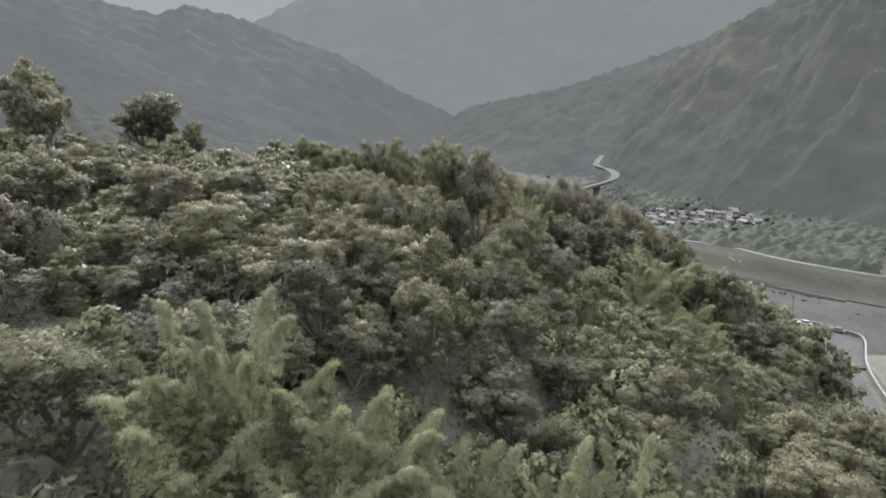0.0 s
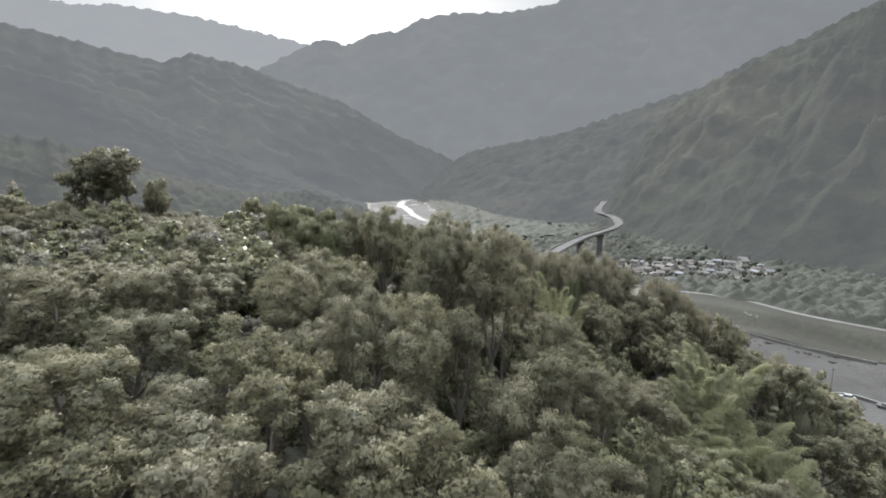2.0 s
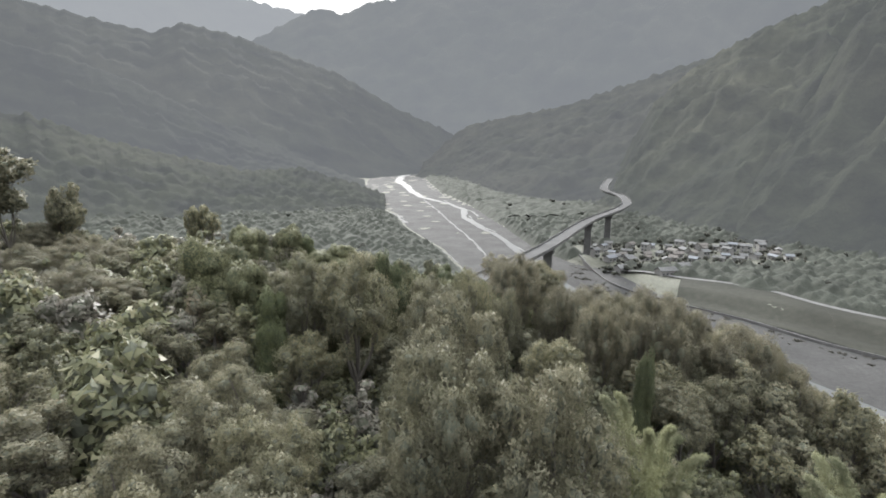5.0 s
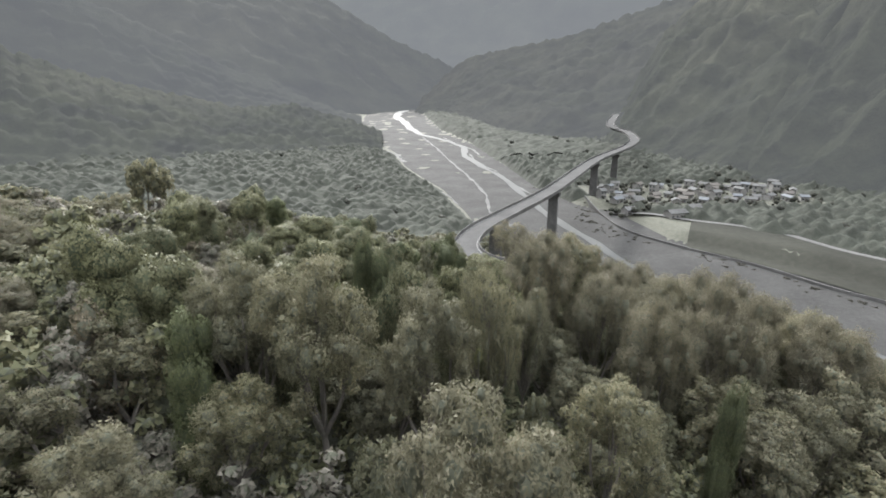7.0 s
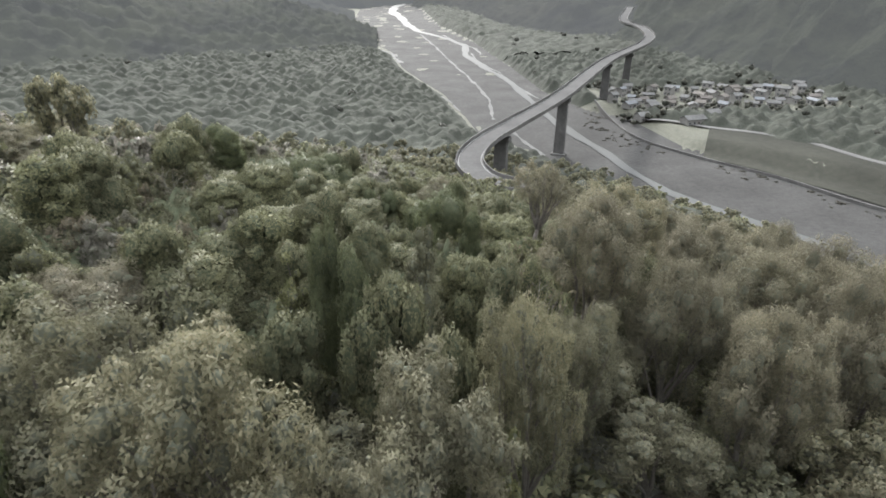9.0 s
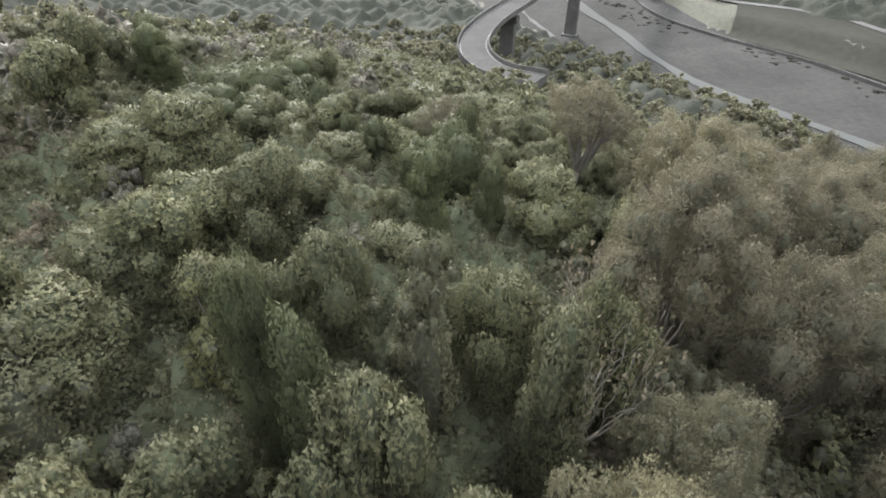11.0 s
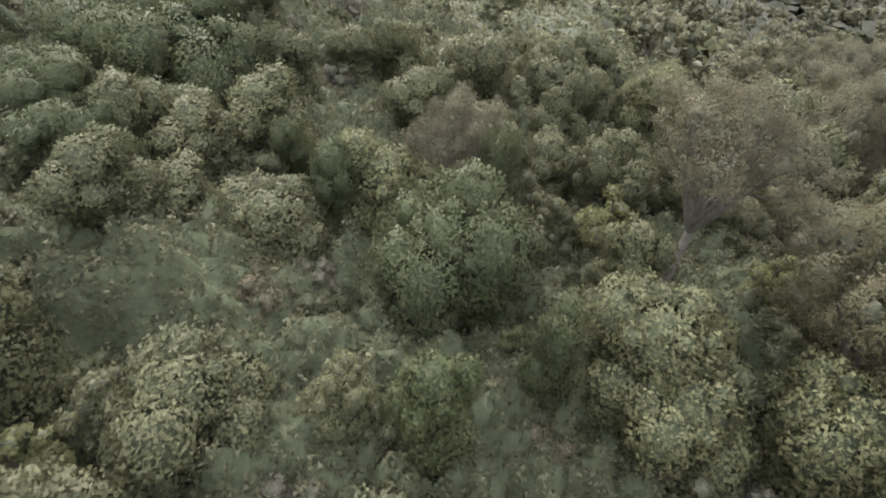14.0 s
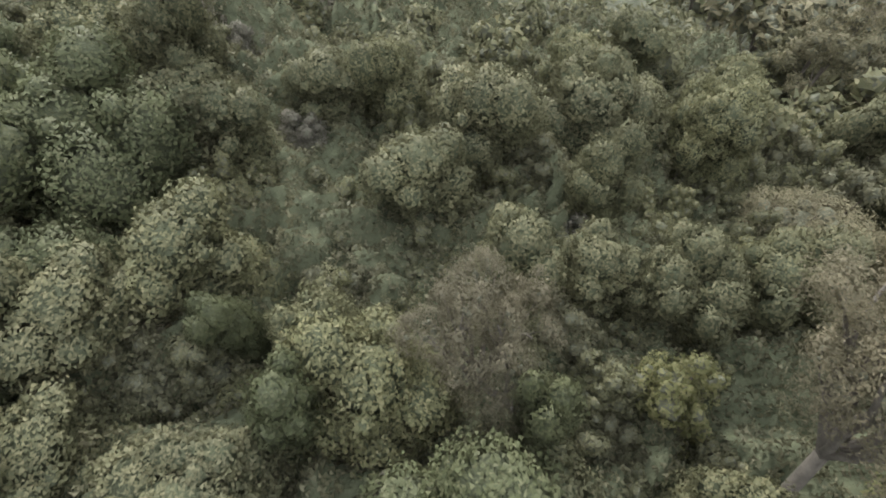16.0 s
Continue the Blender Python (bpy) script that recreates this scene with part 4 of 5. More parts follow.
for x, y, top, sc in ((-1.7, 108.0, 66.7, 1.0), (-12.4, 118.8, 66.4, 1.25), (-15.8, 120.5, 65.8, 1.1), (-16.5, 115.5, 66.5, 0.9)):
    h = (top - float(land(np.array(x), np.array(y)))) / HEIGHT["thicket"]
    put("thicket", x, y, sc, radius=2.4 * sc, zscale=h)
    TOWERS.append((x, y))
put("column", 10.6, 108.6, 0.95, tilt=0.8, tilt_way=0.75, sink=0.3, radius=1.3, zscale=1.15)
for x, y, top in ((2.0, 92.2, 71.6), (3.4, 95.0, 70.0), (5.4, 98.5, 67.5), (-18.5, 104.4, 71.2)):
    tall("bare", x, y, top, 0.7, 1.2)
for x, y, top, r in ((4.4, 112.0, 62.9, 1.2), (6.1, 106.1, 65.0, 1.1), (0.3, 105.3, 65.5, 0.6), (-8.4, 93.5, 69.5, 0.9), (-9.8, 101.5, 68.5, 0.9), (1.15, 84.9, 67.0, 0.9), (10.0, 109.1, 62.8, 1.0)):
    tall("bright", x, y, top, r * 1.1, 1.8)
for x, y, top, r in ((-2.2, 93.4, 72.0, 0.75), (-4.8, 96.5, 69.8, 0.8), (-13.0, 91.0, 71.5, 0.9), (4.6, 81.0, 67.5, 0.9), (-4.0, 78.0, 68.5, 0.9)):
    tall("broad", x, y, top, r, 2.2)

CULMS = [bamboo_meshes(200 + i, 11.0 + 0.6 * i) for i in range(5)]


def bamboo_clump(x, y, top, count, spread=1.0):
    z = float(land(np.array(x), np.array(y)))
    base = new("bamboo_clump")
    base.empty_display_size = 0.3
    base.matrix_basis = Matrix.Translation((x, y, z))
    for i in range(count):
        culm, leaf = CULMS[i % 5]
        a, r = i * 2.4 + RNG.uniform(-0.3, 0.3), 0.25 + 0.3 * spread * math.sqrt(i)
        k = (top - z + 1.0) / 10.2 * RNG.uniform(0.66, 1.02)
        c = new("culm", culm)
        c.parent = base
        c.matrix_basis = Matrix.Translation((r * math.cos(a), r * math.sin(a), -0.4)) @ Matrix.Rotation(a + RNG.normal() * 0.3, 4, "Z") @ Matrix.Diagonal((spread * RNG.uniform(0.7, 1.2), spread, k, 1))
        f = new("foliage", leaf)
        f.parent = c
    TAKEN.append((x, y, 4.5 * spread))
    return tagged(base, "light green bamboo clump with arching plumes", "bamboo", "bamboo clumps")


FRONT_BAMBOO = ((-8.9, 21.6, 67.6, 9, 0.6), (-10.6, 21.6, 66.2, 10, 0.7), (-12.4, 21.2, 65.0, 9, 0.7), (-10.0, 19.4, 64.4, 10, 0.8), (-7.5, 24.0, 63.4, 9, 0.7), (-4.8, 22.8, 63.4, 10, 0.7), (-2.3, 22.6, 63.0, 9, 0.7), (-5.6, 19.8, 61.8, 12, 0.9), (1.0, 21.0, 61.2, 9, 0.7), (3.0, 20.0, 60.6, 8, 0.7), (5.3, 21.0, 61.2, 8, 0.6), (8.6, 21.8, 60.2, 5, 0.5))
SIDE_BAMBOO = ((30.4, 76.8, 56.9, 16, 1.2), (28.6, 74.2, 56.7, 14, 1.1), (33.2, 79.0, 56.4, 14, 1.1), (26.0, 70.5, 54.5, 14, 1.1), (29.5, 69.5, 53.0, 14, 1.1), (33.0, 71.5, 52.5, 14, 1.1), (24.0, 66.0, 52.8, 12, 1.0), (30.5, 64.5, 50.0, 14, 1.1), (34.0, 66.0, 49.5, 14, 1.1), (22.0, 62.5, 52.5, 10, 0.9), (11.2, 69.5, 66.9, 10, 0.7))
for x, y, top, count, spread in FRONT_BAMBOO + SIDE_BAMBOO:
    bamboo_clump(x, y, top, count, spread)


# ---- the rest of the wood: trees and shrubs by the lie of the land ----
STUFF = {}


def arrays_of(me):
    v = np.empty(len(me.vertices) * 3, np.float32)
    me.vertices.foreach_get("co", v)
    f = np.empty(len(me.loops), np.int32)
    me.loops.foreach_get("vertex_index", f)
    k = len(me.loops) // len(me.polygons)
    f = f.reshape(-1, k)
    mi = np.empty(len(me.polygons), np.int32)
    me.polygons.foreach_get("material_index", mi)
    if k == 4:
        f, mi = np.concatenate([f[:, [0, 1, 2]], f[:, [0, 2, 3]]]), np.concatenate([mi, mi])
    v = v.reshape(-1, 3)
    at = me.attributes.get("custom_normal")
    if at:
        n = np.empty(v.size, np.float32)
        at.data.foreach_get("vector", n)
        n = n.reshape(-1, 3)
    else:
        n = vertex_normals(v, f)
    return v, f, [me.materials[i].name for i in range(len(me.materials))], mi, n


CACHE = {}


def heap(key, me, m):
    """Adds a posed mesh to a mass of growth that nobody could count."""
    if me.name not in CACHE:
        CACHE[me.name] = arrays_of(me)
    v, f, mats, mi, n = CACHE[me.name]
    M = np.array(m)
    STUFF.setdefault(key, []).append((v @ M[:3, :3].T + M[:3, 3], f, mats, mi, unit(n @ M[:3, :3].T)))


def close_heap(key, name, label, category):
    V, F, I, N, mats, k = [], [], [], [], [], 0
    for v, f, mm, mi, n in STUFF[key]:
        for x in mm:
            if x not in mats:
                mats.append(x)
        V.append(v)
        N.append(n)
        F.append(f + k)
        I.append(np.array([mats.index(x) for x in mm])[mi])
        k += len(v)
    me = mesh_of(name, np.concatenate(V), np.concatenate(F), None, True, np.concatenate(N))
    for x in mats:
        me.materials.append(bpy.data.materials[x])
    me.polygons.foreach_set("material_index", np.concatenate(I).astype(np.int32))
    return tagged(new(name, me), label, category, kind="stuff")


def in_view(x, y, pad=10.0):
    return abs(x) < (y + 12) * 0.86 + pad


def eye_clear(x, y, top, r):
    """Keeps treetops out of the way of the flight."""
    return not (abs(x) < r + 2.5 and -5 < y < 113 + r and top > (68.0 if y < 22 else 75.0 if y < 95 else 70.0))


def at_height(kind, x, y, top, scale, rng):
    h = (top - float(land(np.array(x), np.array(y))) + 0.2) / HEIGHT[kind]
    return stand(x, y, min(max(scale, 0.9 * h), 1.5 * h), rng.uniform(0, 6.28), 0, 0, 0.2, h)


def big_tree(x, y, rng):
    v = float(vine_zone(np.array(x), np.array(y)))
    left = smooth(-14.0, -26.0, x) * smooth(50, 75, y)
    if 4 < x < 22 and 98 < y < 134 and rng.random() < 0.6:
        return
    if rng.random() < v * 1.05 or rng.random() < left * 0.5:
        return
    far = y > 142 or abs(x) > 58
    kind = "broad" if rng.random() < (0.4 if x > 8 and 66 < y < 98 else 0.2 + 0.2 * left) else ("acacia_far" if far else ("acacia_brown" if (x > 8 and y > 98 and rng.random() < 0.75) or (x < -8 and y > 84 and rng.random() < 0.6) else ("acacia_near" if abs(x) < 17 and y > 48 else "acacia" if abs(x) < 26 else "acacia_mid")))
    r = rng.uniform(3.3, 4.8)
    if not free(x, y, r) or x > lerp(y, LEFT_BANK) - 10 or near_road(x, y) or (y < 30 and -9 < x < 10) or (60 < y < 82 and 21 < x < 37):
        return
    c = float(canopy(np.array(x), np.array(y)))
    g = float(land(np.array(x), np.array(y)))
    rise = 4.2 * math.exp(-((x + 2.5) / 9.5) ** 2) * float(smooth(33, 46, y) * smooth(72, 62, y))
    top = c + rise + (rng.uniform(-4.6, -0.8) if x < -16 and 55 < y < 140 else rng.uniform(-3.6, 1.5)) - (1.5 if kind == "broad" else 0)
    top = max(top, g + rng.uniform(5, 8)) + float((3.6 + 3.2 * smooth(26, 42, x)) * smooth(10, 20, x) * smooth(72, 88, y) * smooth(150, 130, y) * smooth(80, 62, x))
    if not eye_clear(x, y, top, 4):
        top = 67.5 if y < 22 else 69.0
    scale = rng.uniform(0.85, 1.2) * (1.15 if kind == "broad" else 1.0)
    if far:
        kind = "acacia_far" if kind != "broad" else "mound_far"
        TAKEN.append((x, y, r))
        m = at_height(kind, x, y, top, scale * (1.0 if kind == "acacia_far" else 1.7), rng)
        for me in KIT[kind][int(rng.integers(len(KIT[kind])))][0 if y < 170 else 1:]:
            heap("woods", me, m)
        return
    top_to(kind, x, y, top, scale=scale, radius=r)


SHRUBS = [0]


def small_shrub(x, y, rng):
    v = float(vine_zone(np.array(x), np.array(y)))
    left = float(smooth(-10.0, -22.0, x) * smooth(45, 70, y))
    if 3 < x < 26 and 98 < y < 134:
        v = max(v, 0.75)
    r = rng.uniform(0.8, 1.5) if v > 0.5 and y < 130 else rng.uniform(1.5, 2.5)
    if rng.random() > max(v, 0.8 * left, 0.75) or not free(x, y, r) or x > lerp(y, LEFT_BANK) - 6 or near_road(x, y) or (abs(x - 7.6) < 1.6 and 108.0 < y < 112.0):
        return
    c = float(canopy(np.array(x), np.array(y)))
    under = v < 0.5 and left < 0.5
    high = rng.random() < 0.10
    top = c + ((rng.uniform(-0.6, 0.7) if high else rng.uniform(-3.4, -1.2)) if not under else rng.uniform(-5.6, -2.6))
    if any(abs(x - a) < 2.2 and -6.0 < y - b < 0.5 for a, b in TOWERS):
        top -= 1.0
    scale = (rng.uniform(0.95, 1.3) if high else rng.uniform(0.62, 1.0)) if v > 0.5 else rng.uniform(0.8, 1.2)
    if under or y > 128 or y < 84 or abs(x) > 24 or SHRUBS[0] > 760:
        TAKEN.append((x, y, r))
        kind = "mound_mid" if (abs(x) < 36 and y < 152) or (abs(x) < 72 and y < 126) else "mound_far"
        heap("undergrowth", KIT[kind][int(rng.integers(5) if x > -5 or rng.random() < 0.62 else rng.integers(5, len(KIT[kind])))][1], at_height(kind, x, y, top, scale * (1.0 if not under else 1.5), rng))
        return
    kind = "bright" if rng.random() < 0.05 else ("mound_pale" if rng.random() < (0.25 if x < -6 else 0.08) else "mound")
    if SHRUBS[0] % 2:
        kind = "bush"
    if high:
        kind = "drape"
    elif rng.random() < 0.22 * float(smooth(8, -2, x) * smooth(112, 106, y)):
        kind = "mound_dry"
    SHRUBS[0] += 1
    top_to(kind, x, y, top, scale=scale, radius=r)


def scatter(n, x0, x1, y0, y1, choose, seed):
    rng = np.random.default_rng(seed)
    for _ in range(n):
        x, y = rng.uniform(x0, x1), rng.uniform(y0, y1)
        if in_view(x, y):
            choose(x, y, rng)


scatter(3600, -75, 70, 12, 140, big_tree, 11)
scatter(9000, -30, 26, 82, 134, small_shrub, 12)
scatter(2000, -150, 110, 132, 300, big_tree, 13)
scatter(4600, -110, 90, 8, 240, small_shrub, 14)
scatter(2600, -34, 40, 10, 84, small_shrub, 15)
scatter(900, 18, 66, 18, 96, big_tree, 17)
scatter(1600, -46, -4, 52, 92, small_shrub, 16)


def carpet(name, label, x0, x1, y0, y1, step, per_area, leaf, mat, amp, size, inside, seed, base_drop=0.12, under="core"):
    """Low growth that lies over the ground like a quilt: a bumpy mat and the leaves on it."""
    rng = np.random.default_rng(seed)
    xs, ys = np.arange(x0, x1, step), np.arange(y0, y1, step)
    X, Y = np.meshgrid(xs, ys, indexing="ij")

    def top(x, y):
        return land(x, y) + base_drop + 0.12 + amp * np.maximum(0, 0.12 + 0.7 * crowns(x, y, size) + 0.5 * crowns(x + 31, y, size * 0.42) + 0.3 * waves(x, y, size * 1.7, seed))

    V = np.stack([X.ravel(), Y.ravel(), (top(X, Y) - base_drop).ravel()], 1)
    F = grid_faces(len(xs), len(ys))
    mid = V[F].mean(1)
    F = F[inside(mid[:, 0], mid[:, 1]) > 0.25]
    n = int(per_area * (x1 - x0) * (y1 - y0))
    P = rng.uniform((x0, y0), (x1, y1), (n, 2))
    P = P[rng.random(n) < inside(P[:, 0], P[:, 1])]
    x, y = P[:, 0], P[:, 1]
    z = top(x, y)
    N = np.stack([-(top(x + 0.15, y) - z) / 0.15, -(top(x, y + 0.15) - z) / 0.15, np.ones(len(z))], 1)
    lv = leaf_blades(np.stack([x, y, z + rng.uniform(-0.1, 0.12, len(z))], 1), unit(N), *leaf, droop=0.2, spread=1.1, up=0.1, rng=rng, soft=0.4)
    me = foliage_mesh(name, lv, (V, np.concatenate([F[:, [0, 1, 2]], F[:, [0, 2, 3]]])), MAT[mat], MAT[under])
    tagged(new(name, me), label, "undergrowth", kind="stuff")


def cone(x, y):
    return (np.abs(x) < (y + 12) * 0.86 + 8).astype(float)


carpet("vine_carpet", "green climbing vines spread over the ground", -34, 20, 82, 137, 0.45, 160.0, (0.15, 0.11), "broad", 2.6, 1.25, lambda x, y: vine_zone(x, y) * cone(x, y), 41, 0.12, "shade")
carpet("vine_slope", "green climbing vines spread down the slope", -75, 34, 130.5, 238, 0.9, 14.0, (0.42, 0.3), "vine", 1.8, 3.2, lambda x, y: np.maximum(vine_zone(x, y), 0.6) * cone(x, y), 42, 0.2)
carpet("ground_cover", "low ferns and seedlings under the trees", -75, 60, 4, 134, 0.9, 20.0, (0.32, 0.22), "broad", 1.6, 2.2, lambda x, y: (1 - vine_zone(x, y)) * cone(x, y), 43, 0.12, "floor")
close_heap("woods", "woods", "mixed green woods farther down the slope", "woods")
close_heap("undergrowth", "undergrowth", "tangled green undergrowth and climbers between the trees", "undergrowth")


# ---- the far side: woods on the flats and the lower slopes ----
def tuft_mesh(seed, wide=3.2, tall=5.0):
    rng = np.random.default_rng(seed)
    clumps = [(rng.normal() * wide * 0.28, rng.normal() * wide * 0.28, tall * rng.uniform(0.45, 0.8), wide * rng.uniform(0.5, 0.8), wide * rng.uniform(0.5, 0.8), tall * rng.uniform(0.22, 0.36)) for _ in range(2)]
    P, N = shell_points(clumps, 1.0, rng, -0.3, 0.8)
    return foliage_mesh("crown", leaf_blades(P, N, 1.1, 0.8, spread=0.9, rng=rng), ball_faces(clumps, 0.92, 7, 5, rng), MAT["far"], MAT["canopy"])


def scrub_mesh(seed):
    rng = np.random.default_rng(seed)
    clumps = [(rng.normal() * 0.9, rng.normal() * 0.9, 1.0, rng.uniform(0.8, 1.6), rng.uniform(0.8, 1.6), rng.uniform(0.7, 1.3)) for _ in range(4)]
    P, N = shell_points(clumps, 2.0, rng, -0.2, 0.7)
    return foliage_mesh("crown", leaf_blades(P, N, 0.9, 0.6, spread=0.9, rng=rng), ball_faces(clumps, 0.85, 6, 4, rng), MAT["scrub"], MAT["scrub"])


TUFTS = [tuft_mesh(300 + i, 3.0 + 0.3 * i, 5.5 + 0.5 * (i % 3)) for i in range(5)]


def flat_wood(n, inside, seed, key, size=(0.8, 1.4), kit=None):
    rng = np.random.default_rng(seed)
    for _ in range(n):
        x, y = rng.uniform(-420, 420), rng.uniform(120, 1000)
        if abs(x) < (y - 40) * 0.88 + 20 and inside(x, y, rng):
            k = rng.uniform(*size)
            heap(key, (kit or TUFTS)[int(rng.integers(5))], stand(x, y, k, rng.uniform(0, 6.28), 0, 0, 0.4, k * rng.uniform(0.8, 1.3) * (0.6 if kit else 1.0)))


def ease(a, b, v):
    t = min(max((v - a) / (b - a), 0.0), 1.0)
    return t * t * (3 - 2 * t)


def left_cover(x, y):
    """How fully the wood stands: 1 inside, falling to 0 at its edge."""
    d = float(lerp(y, LEFT_BANK)) - x
    return ease(4, 16, d) * ease(222, 236, y)


TRACK_X = [(250, 240), (276, 214), (306, 193.5), (339, 182), (355.5, 166), (367.5, 146), (385, 128), (405, 114), (440, 110), (820, 110)]


def right_cover(x, y):
    d = x - float(lerp(y, RIGHT_BANK))
    k = ease(2, 10, d) if y > 440 else ease(0, 14, d - 66 - 22 * math.sin(y * 0.05)) * ease(198, 216, y)
    belt = ease(3, 9, x - float(lerp(y, TRACK_X))) * ease(236, 250, y)
    gap = max(ease(0, 9, abs(x - 178) - 70), ease(0, 9, abs(y - 441 + 0.1 * (x - 178)) - 35))
    return max(k, belt) * gap


def left_flat(x, y, rng):
    d = float(lerp(y, LEFT_BANK)) - x
    return d < 260 and left_cover(x, y) > 0.35


def right_flat(x, y, rng):
    return y < 800 and right_cover(x, y) > 0.35


def wood_sheet(x0, x1, y0, y1, step, inside, seed):
    """A closed canopy seen from far above: billowing crowns side by side."""
    xs, ys = np.arange(x0, x1, step), np.arange(y0, y1, step)
    X, Y = np.meshgrid(xs, ys, indexing="ij")
    C = np.array([inside(x, y) for x, y in zip(X.ravel(), Y.ravel())]).reshape(X.shape)
    Z = land(X, Y) + (C > 0.02) * 0.3 - 0.3 + C * (0.5 + 5.5 * crowns(X, Y, 7.5) + 2.4 * crowns(X + 50, Y, 3.8) + 1.2 * waves(X, Y, 20, seed))
    V = np.stack([X.ravel(), Y.ravel(), Z.ravel()], 1)
    F = grid_faces(len(xs), len(ys))
    mid = V[F].mean(1)
    ok = (C.ravel()[F].max(1) > 0.02) & (np.abs(mid[:, 0]) < (mid[:, 1] - 40) * 0.88 + 20)
    me = mesh_of("canopy_sheet", V, F[ok], MAT["canopy"], True)
    STUFF.setdefault("flats", []).append(arrays_of(me))


wood_sheet(-330, 90, 222, 700, 2.0, left_cover, 1)
wood_sheet(60, 400, 198, 640, 2.0, right_cover, 2)
wood_sheet(-60, 400, 640, 1400, 4.5, right_cover, 3)
flat_wood(150, left_flat, 21, "flats", (0.6, 1.1))
flat_wood(400, right_flat, 22, "flats", (0.6, 1.1))
close_heap("flats", "valley_woods", "hazy grey-green woods on the valley flats", "woods")


# ---- the bridge ----
def part(name, bm, material, parent, label=""):
    me = bpy.data.meshes.new(name)
    bm.to_mesh(me)
    bm.free()
    me.materials.append(material)
    ob = new(name, me)
    ob.parent = parent
    return tagged(ob, label) if label else ob


def box_bm(cx, cy, cz, sx, sy, sz, taper=1.0, turn=0.0, bevel=0.0):
    bm = bmesh.new()
    bmesh.ops.create_cube(bm, size=1.0)
    for v in bm.verts:
        k = taper if v.co.z > 0 else 1.0
        v.co = Vector((v.co.x * sx * k, v.co.y * sy * k, v.co.z * sz))
    if bevel:
        bmesh.ops.bevel(bm, geom=bm.edges[:], offset=bevel, segments=1, affect="EDGES")
    bmesh.ops.transform(bm, matrix=Matrix.Translation((cx, cy, cz)) @ Matrix.Rotation(turn, 4, "Z"), verts=bm.verts)
    return bm


def fine_line(pts, n):
    """A smooth line through the points (Catmull-Rom)."""
    P = np.array([pts[0], *pts, pts[-1]], float)
    out = []
    for i in range(1, len(P) - 2):
        for t in np.linspace(0, 1, n, endpoint=False):
            a, b, c, d = P[i - 1], P[i], P[i + 1], P[i + 2]
            out.append(0.5 * (2 * b + (c - a) * t + (2 * a - 5 * b + 4 * c - d) * t * t + (3 * b - a - 3 * c + d) * t ** 3))
    out.append(P[-2])
    return np.array(out)


def sweep_bm(line, profile):
    """A closed profile (offset to the right, height) swept along a line."""
    bm = bmesh.new()
    t = np.gradient(line, axis=0)
    side = unit(np.stack([t[:, 1], -t[:, 0], np.zeros(len(t))], 1))
    rings = [[bm.verts.new(Vector(p + s * a + np.array([0, 0, h]))) for a, h in profile] for p, s in zip(line, side)]
    k = len(profile)
    for r, q in zip(rings, rings[1:]):
        for i in range(k):
            bm.faces.new((r[i], r[(i + 1) % k], q[(i + 1) % k], q[i]))
    bm.faces.new(rings[0][::-1])
    bm.faces.new(rings[-1])
    bmesh.ops.recalc_face_normals(bm, faces=bm.faces)
    return bm


DECK = fine_line([(22, 206, 31), (13, 213, 30.5), (8.5, 224, 30.2), (8.5, 238, 30), (14.5, 256, 30), (27, 279, 30), (57, 334, 30), (107, 442, 30), (146, 507, 30.4), (163, 535, 31), (178, 567, 33), (185, 611, 36), (180.6, 643, 38), (185, 668, 41), (212, 735, 47)], 8)


def build_bridge():
    base = new("road_bridge")
    part("deck", sweep_bm(DECK, [(-4.4, 0), (-4.4, -0.5), (-2.2, -2.0), (2.2, -2.0), (4.4, -0.5), (4.4, 0)]), MAT["concrete"], base)
    part("carriageway", sweep_bm(DECK, [(-3.9, 0.004), (3.9, 0.004), (3.9, 0.08), (-3.9, 0.08)]), MAT["deck"], base, "pale worn road surface")
    for k in (-1, 1):
        part("parapet", sweep_bm(DECK, [(k * 4.0, 0.01), (k * 4.35, 0.01), (k * 4.3, 1.05), (k * 4.08, 1.05)]), MAT["concrete"], base)
        part("edge_line", sweep_bm(DECK, [(k * 3.5 - 0.08, 0.085), (k * 3.5 + 0.08, 0.085), (k * 3.5 + 0.08, 0.1), (k * 3.5 - 0.08, 0.1)]), MAT["paint"], base, "white edge line")
    for x, y in ((21.5, 268.5), (58, 336), (109, 445), (139, 495.5)):
        g = float(land(np.array(x), np.array(y))) - 1.0
        p = part("pier", box_bm(x, y, (g + 26.0) / 2, 5.2, 2.4, 26.0 - g, 0.9, radians(-27), 0.12), MAT["concrete"], base)
        part("pier_cap", box_bm(x, y, 27.0, 6.6, 2.8, 2.05, 1.0, radians(-27), 0.1), MAT["concrete"], p)
        part("footing", box_bm(x, y, g + 1.2, 7.0, 4.4, 1.6, 1.0, radians(-27), 0.1), MAT["concrete"], p)
    tagged(base, "pale concrete road bridge on tall piers over the river", "bridge")


build_bridge()


# ---- roads, fields and banks ----
def ribbon(name, line, half, material, lift, label, category):
    line = fine_line(line, 6)
    t = np.gradient(line, axis=0)
    side = unit(np.stack([t[:, 1], -t[:, 0]], 1))
    rows = []
    for p, q in zip(line, side):
        rows.append([(*(p[:2] + q * w), p[2] + lift) for w in np.linspace(-half, half, 5)])
    ob = new(name, mesh_of(name, np.array(rows).reshape(-1, 3), grid_faces(len(rows), 5), material, True))
    return tagged(ob, label, category, kind="structure")


